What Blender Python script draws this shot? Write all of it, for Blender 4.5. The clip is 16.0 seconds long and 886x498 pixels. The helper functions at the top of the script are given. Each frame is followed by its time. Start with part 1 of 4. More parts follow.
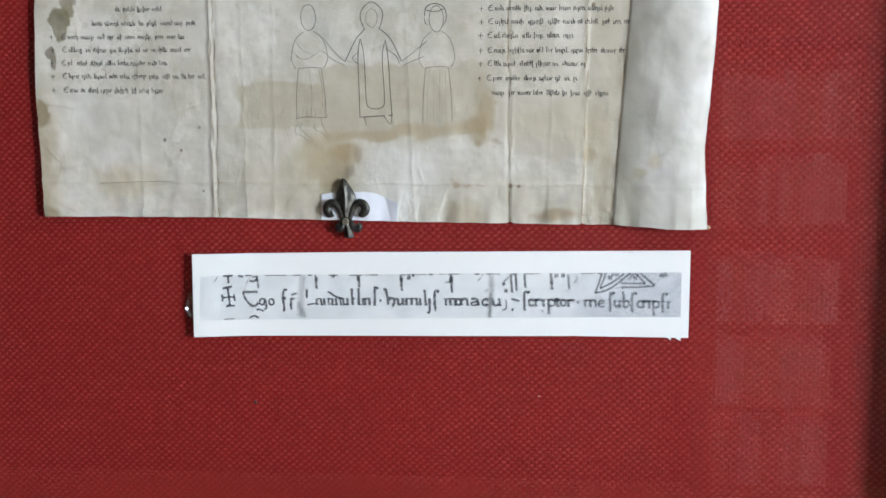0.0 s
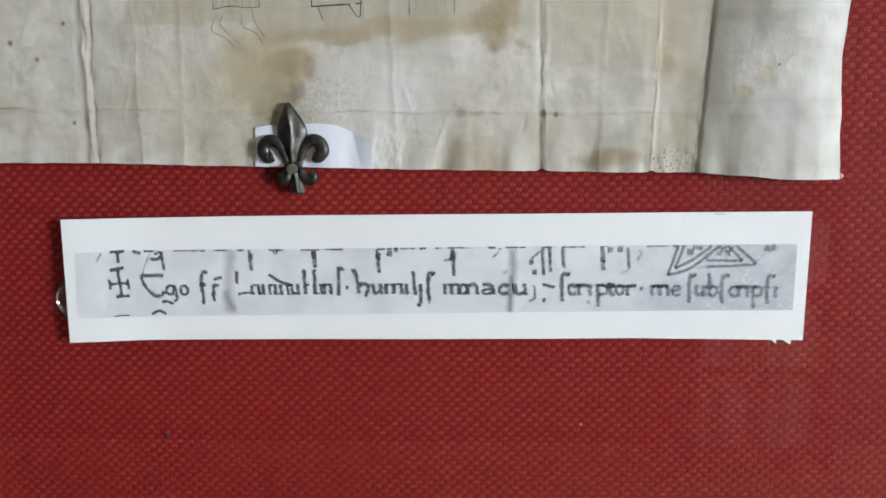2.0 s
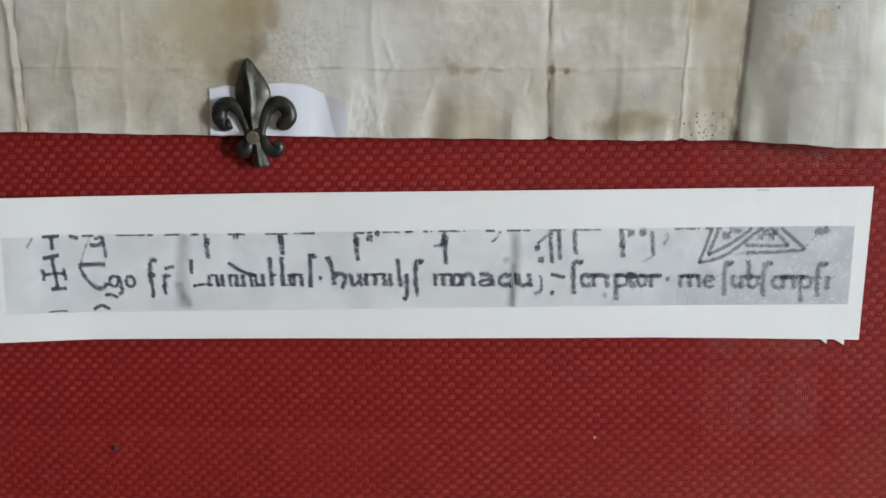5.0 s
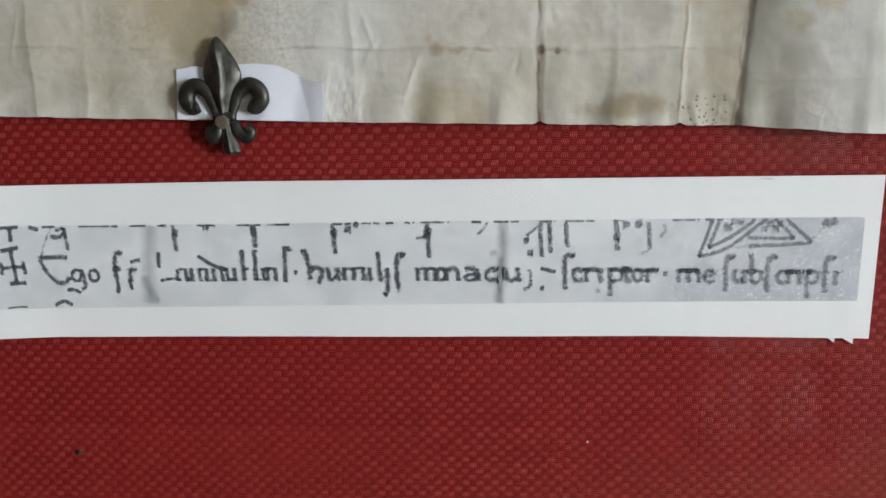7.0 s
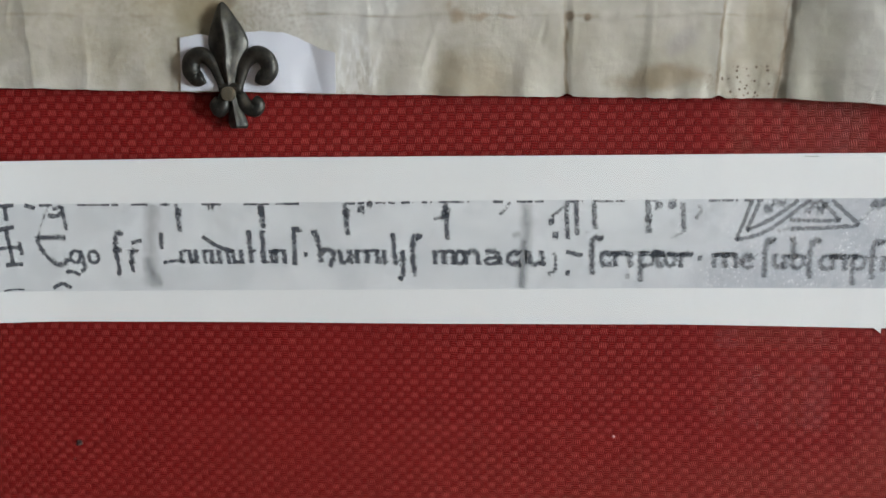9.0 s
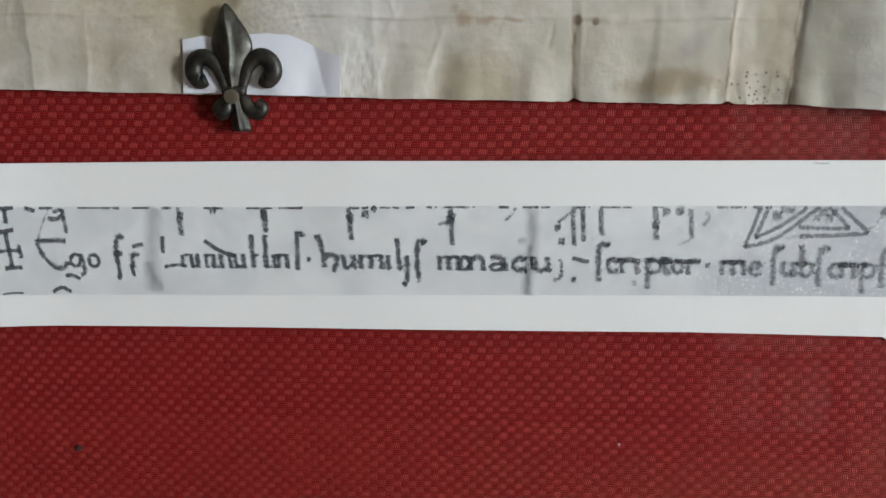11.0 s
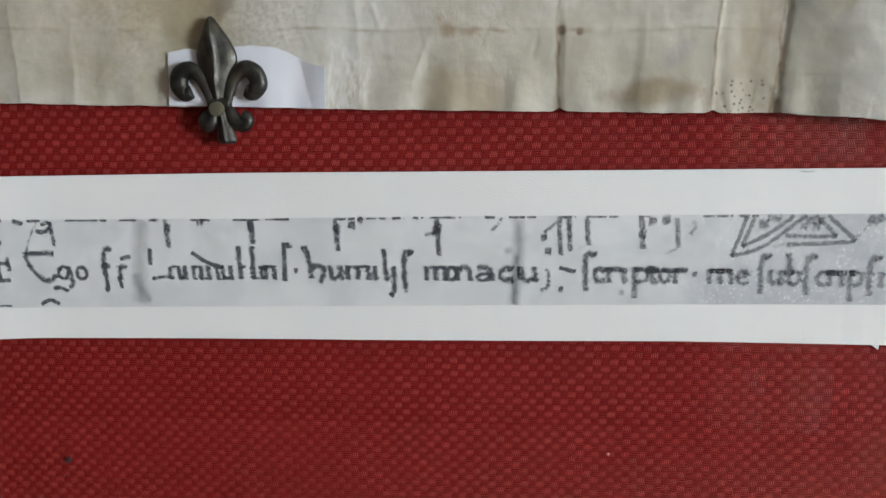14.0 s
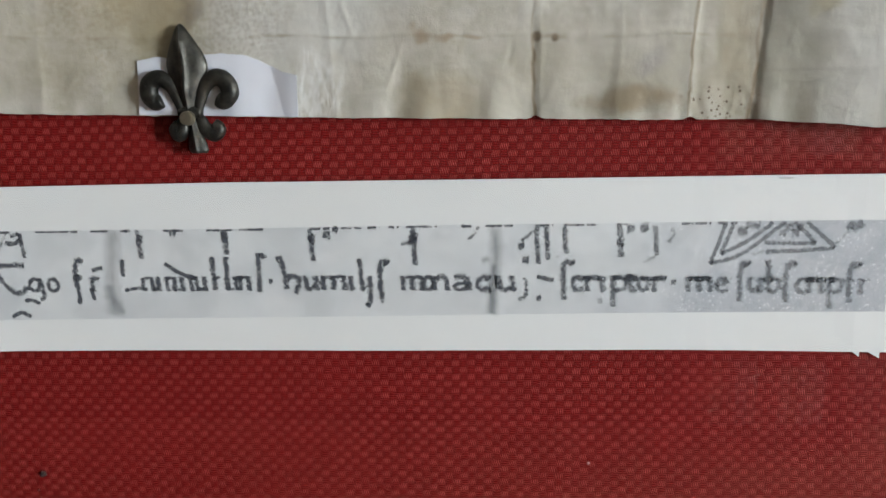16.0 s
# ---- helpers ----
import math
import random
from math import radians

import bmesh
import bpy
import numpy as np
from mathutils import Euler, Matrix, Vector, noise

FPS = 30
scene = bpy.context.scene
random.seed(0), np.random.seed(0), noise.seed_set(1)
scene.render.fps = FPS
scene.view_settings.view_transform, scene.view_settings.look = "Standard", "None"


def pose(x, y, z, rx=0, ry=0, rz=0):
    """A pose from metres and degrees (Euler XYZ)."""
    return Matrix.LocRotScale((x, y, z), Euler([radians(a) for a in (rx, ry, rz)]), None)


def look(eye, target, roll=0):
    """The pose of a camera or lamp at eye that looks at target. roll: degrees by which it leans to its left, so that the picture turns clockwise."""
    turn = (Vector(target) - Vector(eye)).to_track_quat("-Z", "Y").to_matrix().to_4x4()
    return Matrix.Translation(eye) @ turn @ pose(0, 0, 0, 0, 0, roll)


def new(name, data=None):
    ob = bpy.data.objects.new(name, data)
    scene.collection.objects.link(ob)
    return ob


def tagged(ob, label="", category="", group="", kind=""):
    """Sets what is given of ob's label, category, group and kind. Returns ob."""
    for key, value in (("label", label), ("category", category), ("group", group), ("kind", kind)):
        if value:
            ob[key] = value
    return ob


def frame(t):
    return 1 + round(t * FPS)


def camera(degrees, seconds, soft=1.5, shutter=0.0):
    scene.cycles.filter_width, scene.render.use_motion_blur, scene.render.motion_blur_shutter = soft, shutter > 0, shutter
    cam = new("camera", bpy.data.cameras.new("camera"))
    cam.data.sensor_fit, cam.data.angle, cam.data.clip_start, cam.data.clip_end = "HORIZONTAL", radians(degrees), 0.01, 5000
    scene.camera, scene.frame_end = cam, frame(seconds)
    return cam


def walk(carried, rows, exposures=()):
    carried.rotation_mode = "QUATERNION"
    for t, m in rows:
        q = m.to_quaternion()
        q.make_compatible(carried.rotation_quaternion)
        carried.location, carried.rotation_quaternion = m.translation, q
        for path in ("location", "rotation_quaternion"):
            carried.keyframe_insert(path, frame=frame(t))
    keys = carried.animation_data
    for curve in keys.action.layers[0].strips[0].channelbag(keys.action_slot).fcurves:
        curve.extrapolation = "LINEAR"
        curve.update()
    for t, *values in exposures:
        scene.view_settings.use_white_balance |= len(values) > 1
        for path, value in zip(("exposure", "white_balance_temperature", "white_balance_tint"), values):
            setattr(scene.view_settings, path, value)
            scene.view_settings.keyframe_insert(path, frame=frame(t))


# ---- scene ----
cam = camera(66.0, 16.0)
PATH = [
    (0, (0.0361, -0.4028, 1.5539), (-0.1259, 1.5811, 1.3584), -0.72),
    (0.5, (0.0332, -0.3531, 1.5521), (-0.1068, 1.6250, 1.2919), -0.61),
    (1, (0.0308, -0.3195, 1.5479), (-0.0694, 1.6577, 1.2643), -1.23),
    (1.5, (0.0212, -0.2919, 1.5444), (-0.0896, 1.6825, 1.2453), -0.82),
    (2, (0.0175, -0.2696, 1.5413), (-0.0807, 1.7034, 1.2289), -0.75),
    (2.5, (0.0166, -0.2587, 1.5370), (-0.0723, 1.7169, 1.2385), -1.15),
    (3, (0.0172, -0.2530, 1.5345), (-0.0668, 1.7228, 1.2356), -1.13),
    (3.5, (0.0182, -0.2480, 1.5340), (-0.0796, 1.7253, 1.2234), -1.50),
    (6, (0.0228, -0.2189, 1.5318), (-0.0929, 1.7456, 1.1748), -0.62),
    (6.5, (0.0245, -0.2169, 1.5300), (-0.0849, 1.7502, 1.1855), -0.83),
    (7, (0.0248, -0.2147, 1.5291), (-0.0853, 1.7507, 1.1754), -0.83),
    (7.5, (0.0258, -0.2123, 1.5281), (-0.0982, 1.7517, 1.1710), -0.93),
    (8, (0.0240, -0.2125, 1.5268), (-0.1039, 1.7525, 1.1771), -0.82),
    (8.5, (0.0221, -0.2104, 1.5287), (-0.1078, 1.7511, 1.1606), -0.57),
    (9, (0.0210, -0.2027, 1.5237), (-0.1148, 1.7570, 1.1479), -0.64),
    (11.5, (0.0190, -0.1995, 1.5251), (-0.1127, 1.7605, 1.1496), -0.27),
    (12, (0.0202, -0.1986, 1.5252), (-0.1148, 1.7617, 1.1523), -0.36),
    (12.5, (0.0196, -0.1989, 1.5263), (-0.1200, 1.7610, 1.1531), -0.50),
    (13, (0.0199, -0.1971, 1.5282), (-0.1245, 1.7618, 1.1511), -0.59),
    (13.5, (0.0213, -0.1971, 1.5280), (-0.1253, 1.7615, 1.1501), -1.19),
    (14, (0.0238, -0.1993, 1.5273), (-0.1167, 1.7611, 1.1570), -0.74),
    (14.5, (0.0246, -0.1971, 1.5269), (-0.1130, 1.7604, 1.1404), -0.90),
    (15, (0.0212, -0.1956, 1.5280), (-0.1244, 1.7602, 1.1360), -0.94),
    (15.5, (0.0254, -0.1969, 1.5280), (-0.1078, 1.7638, 1.1566), -0.81),
    (16, (0.0289, -0.1958, 1.5303), (-0.0958, 1.7639, 1.1506), -1.10),
]
walk(cam, [(t, look(eye, target, roll)) for t, eye, target, roll in PATH],
     exposures=[(0, 0.30, 6250, 10), (1.0, 0.29, 6300, 10), (1.5, 0.17, 6350, 10), (2.0, 0.12, 6400, 10), (2.5, 0.10, 6450, 10), (3.0, -0.06, 6500, 10), (6.5, -0.12, 6600, 10), (9.0, -0.19, 6650, 10), (16.0, -0.22, 6700, 10)])

# ---- light: a window in the side wall, sky outside ----
world = bpy.data.worlds.new("world")
scene.world = world
world.use_nodes = True
wn = world.node_tree
sky = wn.nodes.new("ShaderNodeTexSky")
sky.sky_type, sky.sun_disc = "NISHITA", False
sky.sun_elevation, sky.sun_rotation = radians(35), radians(250)
wn.links.new(sky.outputs[0], wn.nodes["Background"].inputs[0])
wn.nodes["Background"].inputs[1].default_value = 0.1
WIN = (4.2, 6.0, 0.9, 2.4)          # window in the wall across the room: x from, to; z from, to
ROOM = (-3.4, 6.5, -3.1, 0.03, 0.0, 2.75)   # x, y, z from, to
glow = bpy.data.lights.new("window_light", "AREA")
glow.shape, glow.size, glow.size_y, glow.energy, glow.color = "RECTANGLE", WIN[1] - WIN[0], WIN[3] - WIN[2], 900, (0.835, 0.925, 1.0)
lamp = new("window_light", glow)
lamp.matrix_world = look(((WIN[0] + WIN[1]) / 2, ROOM[2] - 0.01, (WIN[2] + WIN[3]) / 2), ((WIN[0] + WIN[1]) / 2, 0, (WIN[2] + WIN[3]) / 2))


# ---- node helpers ----
class Nodes:
    """Short names for building a material's nodes."""

    def __init__(self, name):
        self.mat = bpy.data.materials.new(name)
        self.mat.use_nodes = True
        self.tree = self.mat.node_tree
        self.bsdf = self.tree.nodes["Principled BSDF"]
        self.out = self.tree.nodes["Material Output"]

    def put(self, socket, value):
        if isinstance(value, bpy.types.NodeSocket):
            self.tree.links.new(value, socket)
        elif isinstance(value, tuple) and len(value) == 3 and socket.type == "RGBA":
            socket.default_value = (*value, 1)
        else:
            socket.default_value = value

    def math(self, op, a, b=0.0, c=0.0, clamp=False):
        n = self.tree.nodes.new("ShaderNodeMath")
        n.operation, n.use_clamp = op, clamp
        for s, v in zip(n.inputs, (a, b, c)):
            self.put(s, v)
        return n.outputs[0]

    def place(self, kind="Object"):
        return self.tree.nodes.new("ShaderNodeTexCoord").outputs[kind]

    def split(self, v):
        n = self.tree.nodes.new("ShaderNodeSeparateXYZ")
        self.put(n.inputs[0], v)
        return n.outputs

    def stretch(self, v, x, y, z):
        n = self.tree.nodes.new("ShaderNodeVectorMath")
        n.operation = "MULTIPLY"
        self.put(n.inputs[0], v)
        n.inputs[1].default_value = (x, y, z)
        return n.outputs[0]

    def noise(self, scale, detail=3.0, rough=0.55, at=None, warp=0.0, colour=False):
        n = self.tree.nodes.new("ShaderNodeTexNoise")
        self.put(n.inputs["Vector"], at or self.place())
        n.inputs["Scale"].default_value, n.inputs["Detail"].default_value = scale, detail
        n.inputs["Roughness"].default_value, n.inputs["Distortion"].default_value = rough, warp
        return n.outputs[1 if colour else 0]

    def cells(self, scale, at=None, feature="F1"):
        n = self.tree.nodes.new("ShaderNodeTexVoronoi")
        n.feature = feature
        self.put(n.inputs["Vector"], at or self.place())
        n.inputs["Scale"].default_value = scale
        return n.outputs

    def span(self, v, a, b, c=0.0, d=1.0, smooth=False):
        n = self.tree.nodes.new("ShaderNodeMapRange")
        n.interpolation_type = "SMOOTHSTEP" if smooth else "LINEAR"
        for s, x in zip(n.inputs, (v, a, b, c, d)):
            self.put(s, x)
        return n.outputs[0]

    def mix(self, f, a, b, how="MIX"):
        n = self.tree.nodes.new("ShaderNodeMix")
        n.data_type, n.blend_type = "RGBA", how
        self.put(n.inputs[0], f), self.put(n.inputs[6], a), self.put(n.inputs[7], b)
        return n.outputs[2]

    def bump(self, height, strength, distance):
        n = self.tree.nodes.new("ShaderNodeBump")
        self.put(n.inputs["Height"], height)
        n.inputs["Strength"].default_value, n.inputs["Distance"].default_value = strength, distance
        self.put(self.bsdf.inputs["Normal"], n.outputs[0])

    def set(self, **values):
        for k, v in values.items():
            self.put(self.bsdf.inputs[k.replace("_", " ")], v)
        return self.mat


def plain(name, colour, roughness=0.6, metallic=0.0, vary=0.15, scale=30.0, relief=0.0, grain=400.0):
    """A surface with broad stains and fine grain."""
    n = Nodes(name)
    dark = tuple(c * (1 - vary) for c in colour)
    light = tuple(min(1, c * (1 + vary)) for c in colour)
    n.set(Base_Color=n.mix(n.noise(scale, 5), dark, light), Metallic=metallic,
          Roughness=n.span(n.noise(scale * 3, 4), 0.3, 0.7, max(0.05, roughness - 0.08), min(1, roughness + 0.08)))
    if relief:
        n.bump(n.noise(grain, 4), 0.5, relief)
    return n.mat


# ---- materials ----
def fabric_material():
    """Red basket-weave cloth: blocks of upright threads between blocks of level threads."""
    n = Nodes("red_basket_weave")
    at = n.place()
    x, _, z = n.split(at)
    wob = n.split(n.noise(70, 2, at=at, colour=True))
    u = n.math("ADD", n.math("DIVIDE", x, 0.00243), n.math("MULTIPLY", wob[0], 0.9))
    v = n.math("ADD", n.math("DIVIDE", z, 0.00216), n.math("MULTIPLY", wob[1], 0.7))
    fu, fv = n.math("FRACT", u), n.math("FRACT", v)
    odd = n.math("FLOORED_MODULO", n.math("ADD", n.math("FLOOR", u), n.math("FLOOR", v)), 2.0)

    def threads(along, across, count, slant, sharp):
        p = n.math("FRACT", n.math("ADD", n.math("MULTIPLY", across, count), n.math("MULTIPLY", along, slant)))
        ridge = n.math("POWER", n.math("SINE", n.math("MULTIPLY", p, math.pi)), sharp)
        crown = n.math("POWER", n.math("SINE", n.math("MULTIPLY", along, math.pi)), 0.7)
        return n.math("MULTIPLY", ridge, crown)

    upright, level = threads(fv, fu, 4.0, 0.9, 3.4), threads(fu, fv, 3.0, 0.1, 1.3)
    height = n.math("ADD", n.math("MULTIPLY", upright, n.math("SUBTRACT", 1.0, odd)), n.math("MULTIPLY", level, n.math("MULTIPLY", odd, 0.75)))
    broad = n.noise(6, 4, at=at)
    mid = n.noise(160, 3, at=at)
    fibre = n.noise(1500, 3, 0.7, at=at)
    worn = n.span(n.math("ADD", n.math("MULTIPLY", fibre, 0.5), n.math("MULTIPLY", mid, 0.5)), 0.36, 0.62, 0.25, 1.0)
    # hollows between the threads are darkened in the colour itself
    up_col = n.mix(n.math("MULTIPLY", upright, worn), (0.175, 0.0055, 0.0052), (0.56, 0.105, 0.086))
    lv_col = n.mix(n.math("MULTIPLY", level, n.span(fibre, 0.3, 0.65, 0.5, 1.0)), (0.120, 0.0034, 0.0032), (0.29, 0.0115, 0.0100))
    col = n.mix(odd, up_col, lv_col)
    seam = n.span(n.math("ABSOLUTE", n.math("SUBTRACT", fv, 0.5)), 0.40, 0.5, 0.0, 0.55)      # gap between the rows, its shade painted into the colour
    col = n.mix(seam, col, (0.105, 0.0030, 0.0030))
    col = n.mix(n.span(broad, 0.35, 0.7, 0.0, 0.35), col, (0.185, 0.0075, 0.0070))
    col = n.mix(n.span(n.noise(38, 4, 0.6, at=at), 0.4, 0.7, 0.0, 0.25), col, (0.21, 0.0105, 0.0095))
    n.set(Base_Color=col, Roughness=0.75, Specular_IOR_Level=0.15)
    n.bump(height, 0.45, 0.0004)
    return n.mat


def parchment_material():
    """Old parchment: cream skin with brown fold lines, brown stains, foxing and a paste ghost."""
    n = Nodes("old_parchment")
    at = n.place()
    x, _, z = n.split(at)
    warp = n.split(n.noise(45, 4, 0.6, at=at, colour=True))
    wx = n.math("ADD", x, n.math("MULTIPLY", n.math("SUBTRACT", warp[0], 0.5), 0.022))
    wz = n.math("ADD", z, n.math("MULTIPLY", n.math("SUBTRACT", warp[1], 0.5), 0.022))

    def spot(cx, cz, rx, rz, soft=0.5, box=False, tidy=False):
        px, pz = (x, z) if tidy else (wx, wz)
        dx = n.math("ABSOLUTE", n.math("DIVIDE", n.math("SUBTRACT", px, cx / 1000), rx / 1000))
        dz = n.math("ABSOLUTE", n.math("DIVIDE", n.math("SUBTRACT", pz, cz / 1000), rz / 1000))
        d = n.math("MAXIMUM", dx, dz) if box else n.math("SQRT", n.math("ADD", n.math("MULTIPLY", dx, dx), n.math("MULTIPLY", dz, dz)))
        return n.span(d, 1 - soft * 0.5, 1 + soft * 0.5, 1.0, 0.0, smooth=True)

    base = n.mix(n.span(n.noise(9, 4, at=at), 0.35, 0.65), (0.49, 0.475, 0.42), (0.645, 0.625, 0.575))
    base = n.mix(n.span(n.noise(60, 5, 0.65, at=at), 0.42, 0.7, 0.0, 0.6), base, (0.41, 0.395, 0.335))
    base = n.mix(n.span(n.noise(22, 5, 0.7, at=at), 0.43, 0.66, 0.0, 0.62), base, (0.375, 0.35, 0.27))
    base = n.mix(n.span(n.noise(700, 4, 0.75, at=at), 0.42, 0.72, 0.0, 0.4), base, (0.36, 0.33, 0.25))
    base = n.mix(n.span(n.noise(48, 6, 0.72, at=at, warp=1.2), 0.50, 0.66, 0.0, 0.45), base, (0.66, 0.655, 0.615))
    base = n.mix(n.math("MULTIPLY", n.span(n.noise(260, 5, 0.7, at=at), 0.50, 0.68), n.span(n.noise(17, 3, at=at), 0.42, 0.6, 0.1, 0.5)), base, (0.34, 0.30, 0.21))
    fine = n.noise(1.0, 4, 0.7, at=n.stretch(at, 90, 90, 420))
    base = n.mix(n.span(fine, 0.52, 0.72, 0.0, 0.35), base, (0.62, 0.61, 0.56))
    blotch = n.noise(120, 4, 0.6, at=at)

    wrinkle = n.tree.nodes.new("ShaderNodeCombineXYZ")
    n.put(wrinkle.inputs[0], n.math("MULTIPLY_ADD", warp[0], 0.007, x)), n.put(wrinkle.inputs[2], n.math("MULTIPLY_ADD", warp[1], 0.007, z))
    crack = n.math("ADD", n.span(n.cells(38, wrinkle.outputs[0], "DISTANCE_TO_EDGE")[0], 0.0, 0.035, 1.0, 0.0),
                   n.math("MULTIPLY", n.span(n.cells(80, wrinkle.outputs[0], "DISTANCE_TO_EDGE")[0], 0.0, 0.04, 1.0, 0.0), 0.3))
    crack = n.math("MULTIPLY", crack, n.span(n.noise(24, 3, at=at), 0.5, 0.64))
    base = n.mix(n.math("MULTIPLY", crack, 0.35), base, (0.36, 0.32, 0.23))
    turned_end = n.span(n.math("SUBTRACT", n.math("SUBTRACT", x, n.math("MULTIPLY", z, 0.075)), 0.0984), 0.0, 0.001)      # greyer tone of the turned end, with its shade painted in
    cloud = n.mix(n.span(n.noise(35, 5, 0.65, at=at), 0.35, 0.65), (0.36, 0.36, 0.315), (0.585, 0.59, 0.575))
    base = n.mix(n.math("MULTIPLY", turned_end, 0.6), base, cloud)
    between_folds = n.math("MULTIPLY", n.span(x, 0.0838, 0.0856), n.math("SUBTRACT", 1.0, turned_end))
    base = n.mix(n.math("MULTIPLY", between_folds, n.span(n.noise(85, 5, 0.65, at=at), 0.35, 0.65, 0.25, 0.8)), base, (0.36, 0.32, 0.235))
    wedge = n.math("MULTIPLY", n.span(n.math("SUBTRACT", wz, n.math("MULTIPLY_ADD", x, -0.12, 0.0760)), 0.0, 0.0016),
                   n.span(n.math("SUBTRACT", wz, n.math("MULTIPLY_ADD", x, 0.40, 0.0700)), -0.002, 0.003, 1.0, 0.0))
    wedge = n.math("MULTIPLY", wedge, n.math("MULTIPLY", n.span(x, 0.041, 0.043), n.span(x, 0.080, 0.086, 1.0, 0.0)))      # a shaded tongue between two folds, painted as a browner tone

    def lay(col, mask, tint, amount):
        return n.mix(n.math("MULTIPLY", mask, n.math("MULTIPLY", n.span(blotch, 0.2, 0.7, 0.65, 1.0), amount)), col, tint)

    base = lay(base, wedge, (0.40, 0.365, 0.275), 0.62)
    col = lay(base, spot(-92, 100.5, 26, 12.5, 0.12, True), (0.37, 0.325, 0.225), 0.72)      # paste ghost
    col = lay(col, spot(-18, 100, 50, 20, 0.14, True), (0.37, 0.325, 0.23), 0.70)
    col = lay(col, spot(28, 97, 6, 17, 0.6), (0.30, 0.245, 0.14), 0.5)
    col = lay(col, spot(-20, 83, 46, 3.5, 0.8), (0.33, 0.25, 0.12), 0.5)
    col = lay(col, spot(-66, 74, 14, 9, 0.9), (0.33, 0.25, 0.125), 0.5)                  # stain above the pin
    col = lay(col, spot(-59, 62, 6, 9, 0.9), (0.16, 0.12, 0.07), 0.7)
    col = lay(col, spot(-62, 67, 17, 14, 1.2), (0.39, 0.31, 0.175), 0.55)
    col = lay(col, spot(-80, 58, 34, 24, 1.5), (0.43, 0.385, 0.27), 0.45)
    col = lay(col, spot(70, 120, 60, 40, 1.6), (0.45, 0.41, 0.32), 0.35)
    col = lay(col, spot(60, 40, 50, 14, 1.6), (0.44, 0.41, 0.31), 0.4)
    col = lay(col, spot(-24, 60, 24, 15, 0.7), (0.60, 0.60, 0.565), 0.8)                  # scuffed patch
    streak = n.span(n.noise(1.0, 4, 0.7, at=n.stretch(at, 900, 900, 260)), 0.38, 0.6)
    col = lay(col, n.math("MULTIPLY", spot(-16.5, 40, 7.5, 9.5, 0.4), streak), (0.74, 0.74, 0.72), 0.9)                   # pale mend beside the slip
    col = lay(col, spot(-55, 72, 10, 6, 0.8), (0.28, 0.205, 0.10), 0.5)
    # olive stain left of the pin, the pin's shadow painted in with it
    col = lay(col, spot(-64, 50, 5, 9, 1.0), (0.29, 0.25, 0.13), 0.55)
    col = lay(col, spot(-47, 70, 3.5, 5, 0.9), (0.22, 0.17, 0.10), 0.45)
    for cx in (26, 35.1):
        col = lay(col, spot(cx, 77.3, 2.2, 1.8, 1.0), (0.26, 0.20, 0.11), 0.55)
    col = lay(col, spot(-53, 61, 4.5, 3, 0.9), (0.13, 0.11, 0.09), 0.6)
    col = lay(col, spot(24, 84, 9, 7, 0.8), (0.28, 0.21, 0.105), 0.6)
    col = lay(col, spot(30, 92, 4, 11, 0.9), (0.30, 0.22, 0.11), 0.5)
    col = lay(col, spot(88.5, 68, 3, 5, 0.9), (0.27, 0.20, 0.11), 0.6)
    col = lay(col, spot(96, 58, 3.5, 22, 1.2), (0.33, 0.29, 0.19), 0.5)
    col = lay(col, spot(114.7, 57, 3, 3, 0.9), (0.40, 0.33, 0.17), 0.6)
    col = lay(col, n.math("MULTIPLY", turned_end, spot(105, 46, 12, 70, 1.2, tidy=True)), (0.30, 0.29, 0.20), 0.5)      # shade by the turned end's crease, painted as an olive tinge
    col = lay(col, spot(9, 35, 6, 5, 1.0), (0.33, 0.265, 0.15), 0.6)
    grit = n.span(n.math("ADD", n.cells(900, at)[0], n.math("MULTIPLY", n.noise(400, 3, at=at), 0.5)), 0.25, 0.95, 1.0, 0.0)
    col = n.mix(n.math("MULTIPLY", n.math("MULTIPLY", spot(-42, 57, 20, 12, 1.2), grit), 0.55), col, (0.27, 0.225, 0.15))
    col = n.mix(n.math("MULTIPLY", n.math("MULTIPLY", spot(-80, 54, 26, 18, 1.4), n.math("MULTIPLY", grit, n.span(blotch, 0.35, 0.55))), 0.6), col, (0.28, 0.225, 0.13))
    col = lay(col, spot(-224, 152, 4.5, 9, 0.3), (0.13, 0.11, 0.055), 0.9)                # dark stains by the torn edge
    col = lay(col, spot(-219, 160, 4, 7, 0.3), (0.14, 0.12, 0.06), 0.85)
    col = lay(col, spot(-233, 132, 2.6, 8, 0.3), (0.12, 0.10, 0.06), 0.85)
    col = lay(col, spot(-239, 100, 4, 9, 0.4), (0.16, 0.12, 0.06), 0.85)
    col = lay(col, spot(-240, 60, 9, 50, 1.2), (0.34, 0.27, 0.15), 0.6)
    col = lay(col, spot(-190, 57, 18, 9, 1.2), (0.42, 0.34, 0.19), 0.5)
    col = lay(col, spot(-236, 38, 8, 4, 0.8), (0.20, 0.16, 0.09), 0.7)
    col = lay(col, spot(68, 33, 15, 4.0, 1.0), (0.28, 0.215, 0.125), 0.8)
    col = lay(col, spot(20, 33, 6, 6, 1.2), (0.33, 0.265, 0.16), 0.6)
    col = lay(col, spot(92, 80, 10, 16, 1.2), (0.40, 0.35, 0.24), 0.55)
    col = lay(col, spot(62, 92, 24, 14, 1.2), (0.46, 0.41, 0.30), 0.45)
    col = lay(col, spot(75, 43, 4, 4, 0.9), (0.33, 0.30, 0.30), 0.5)
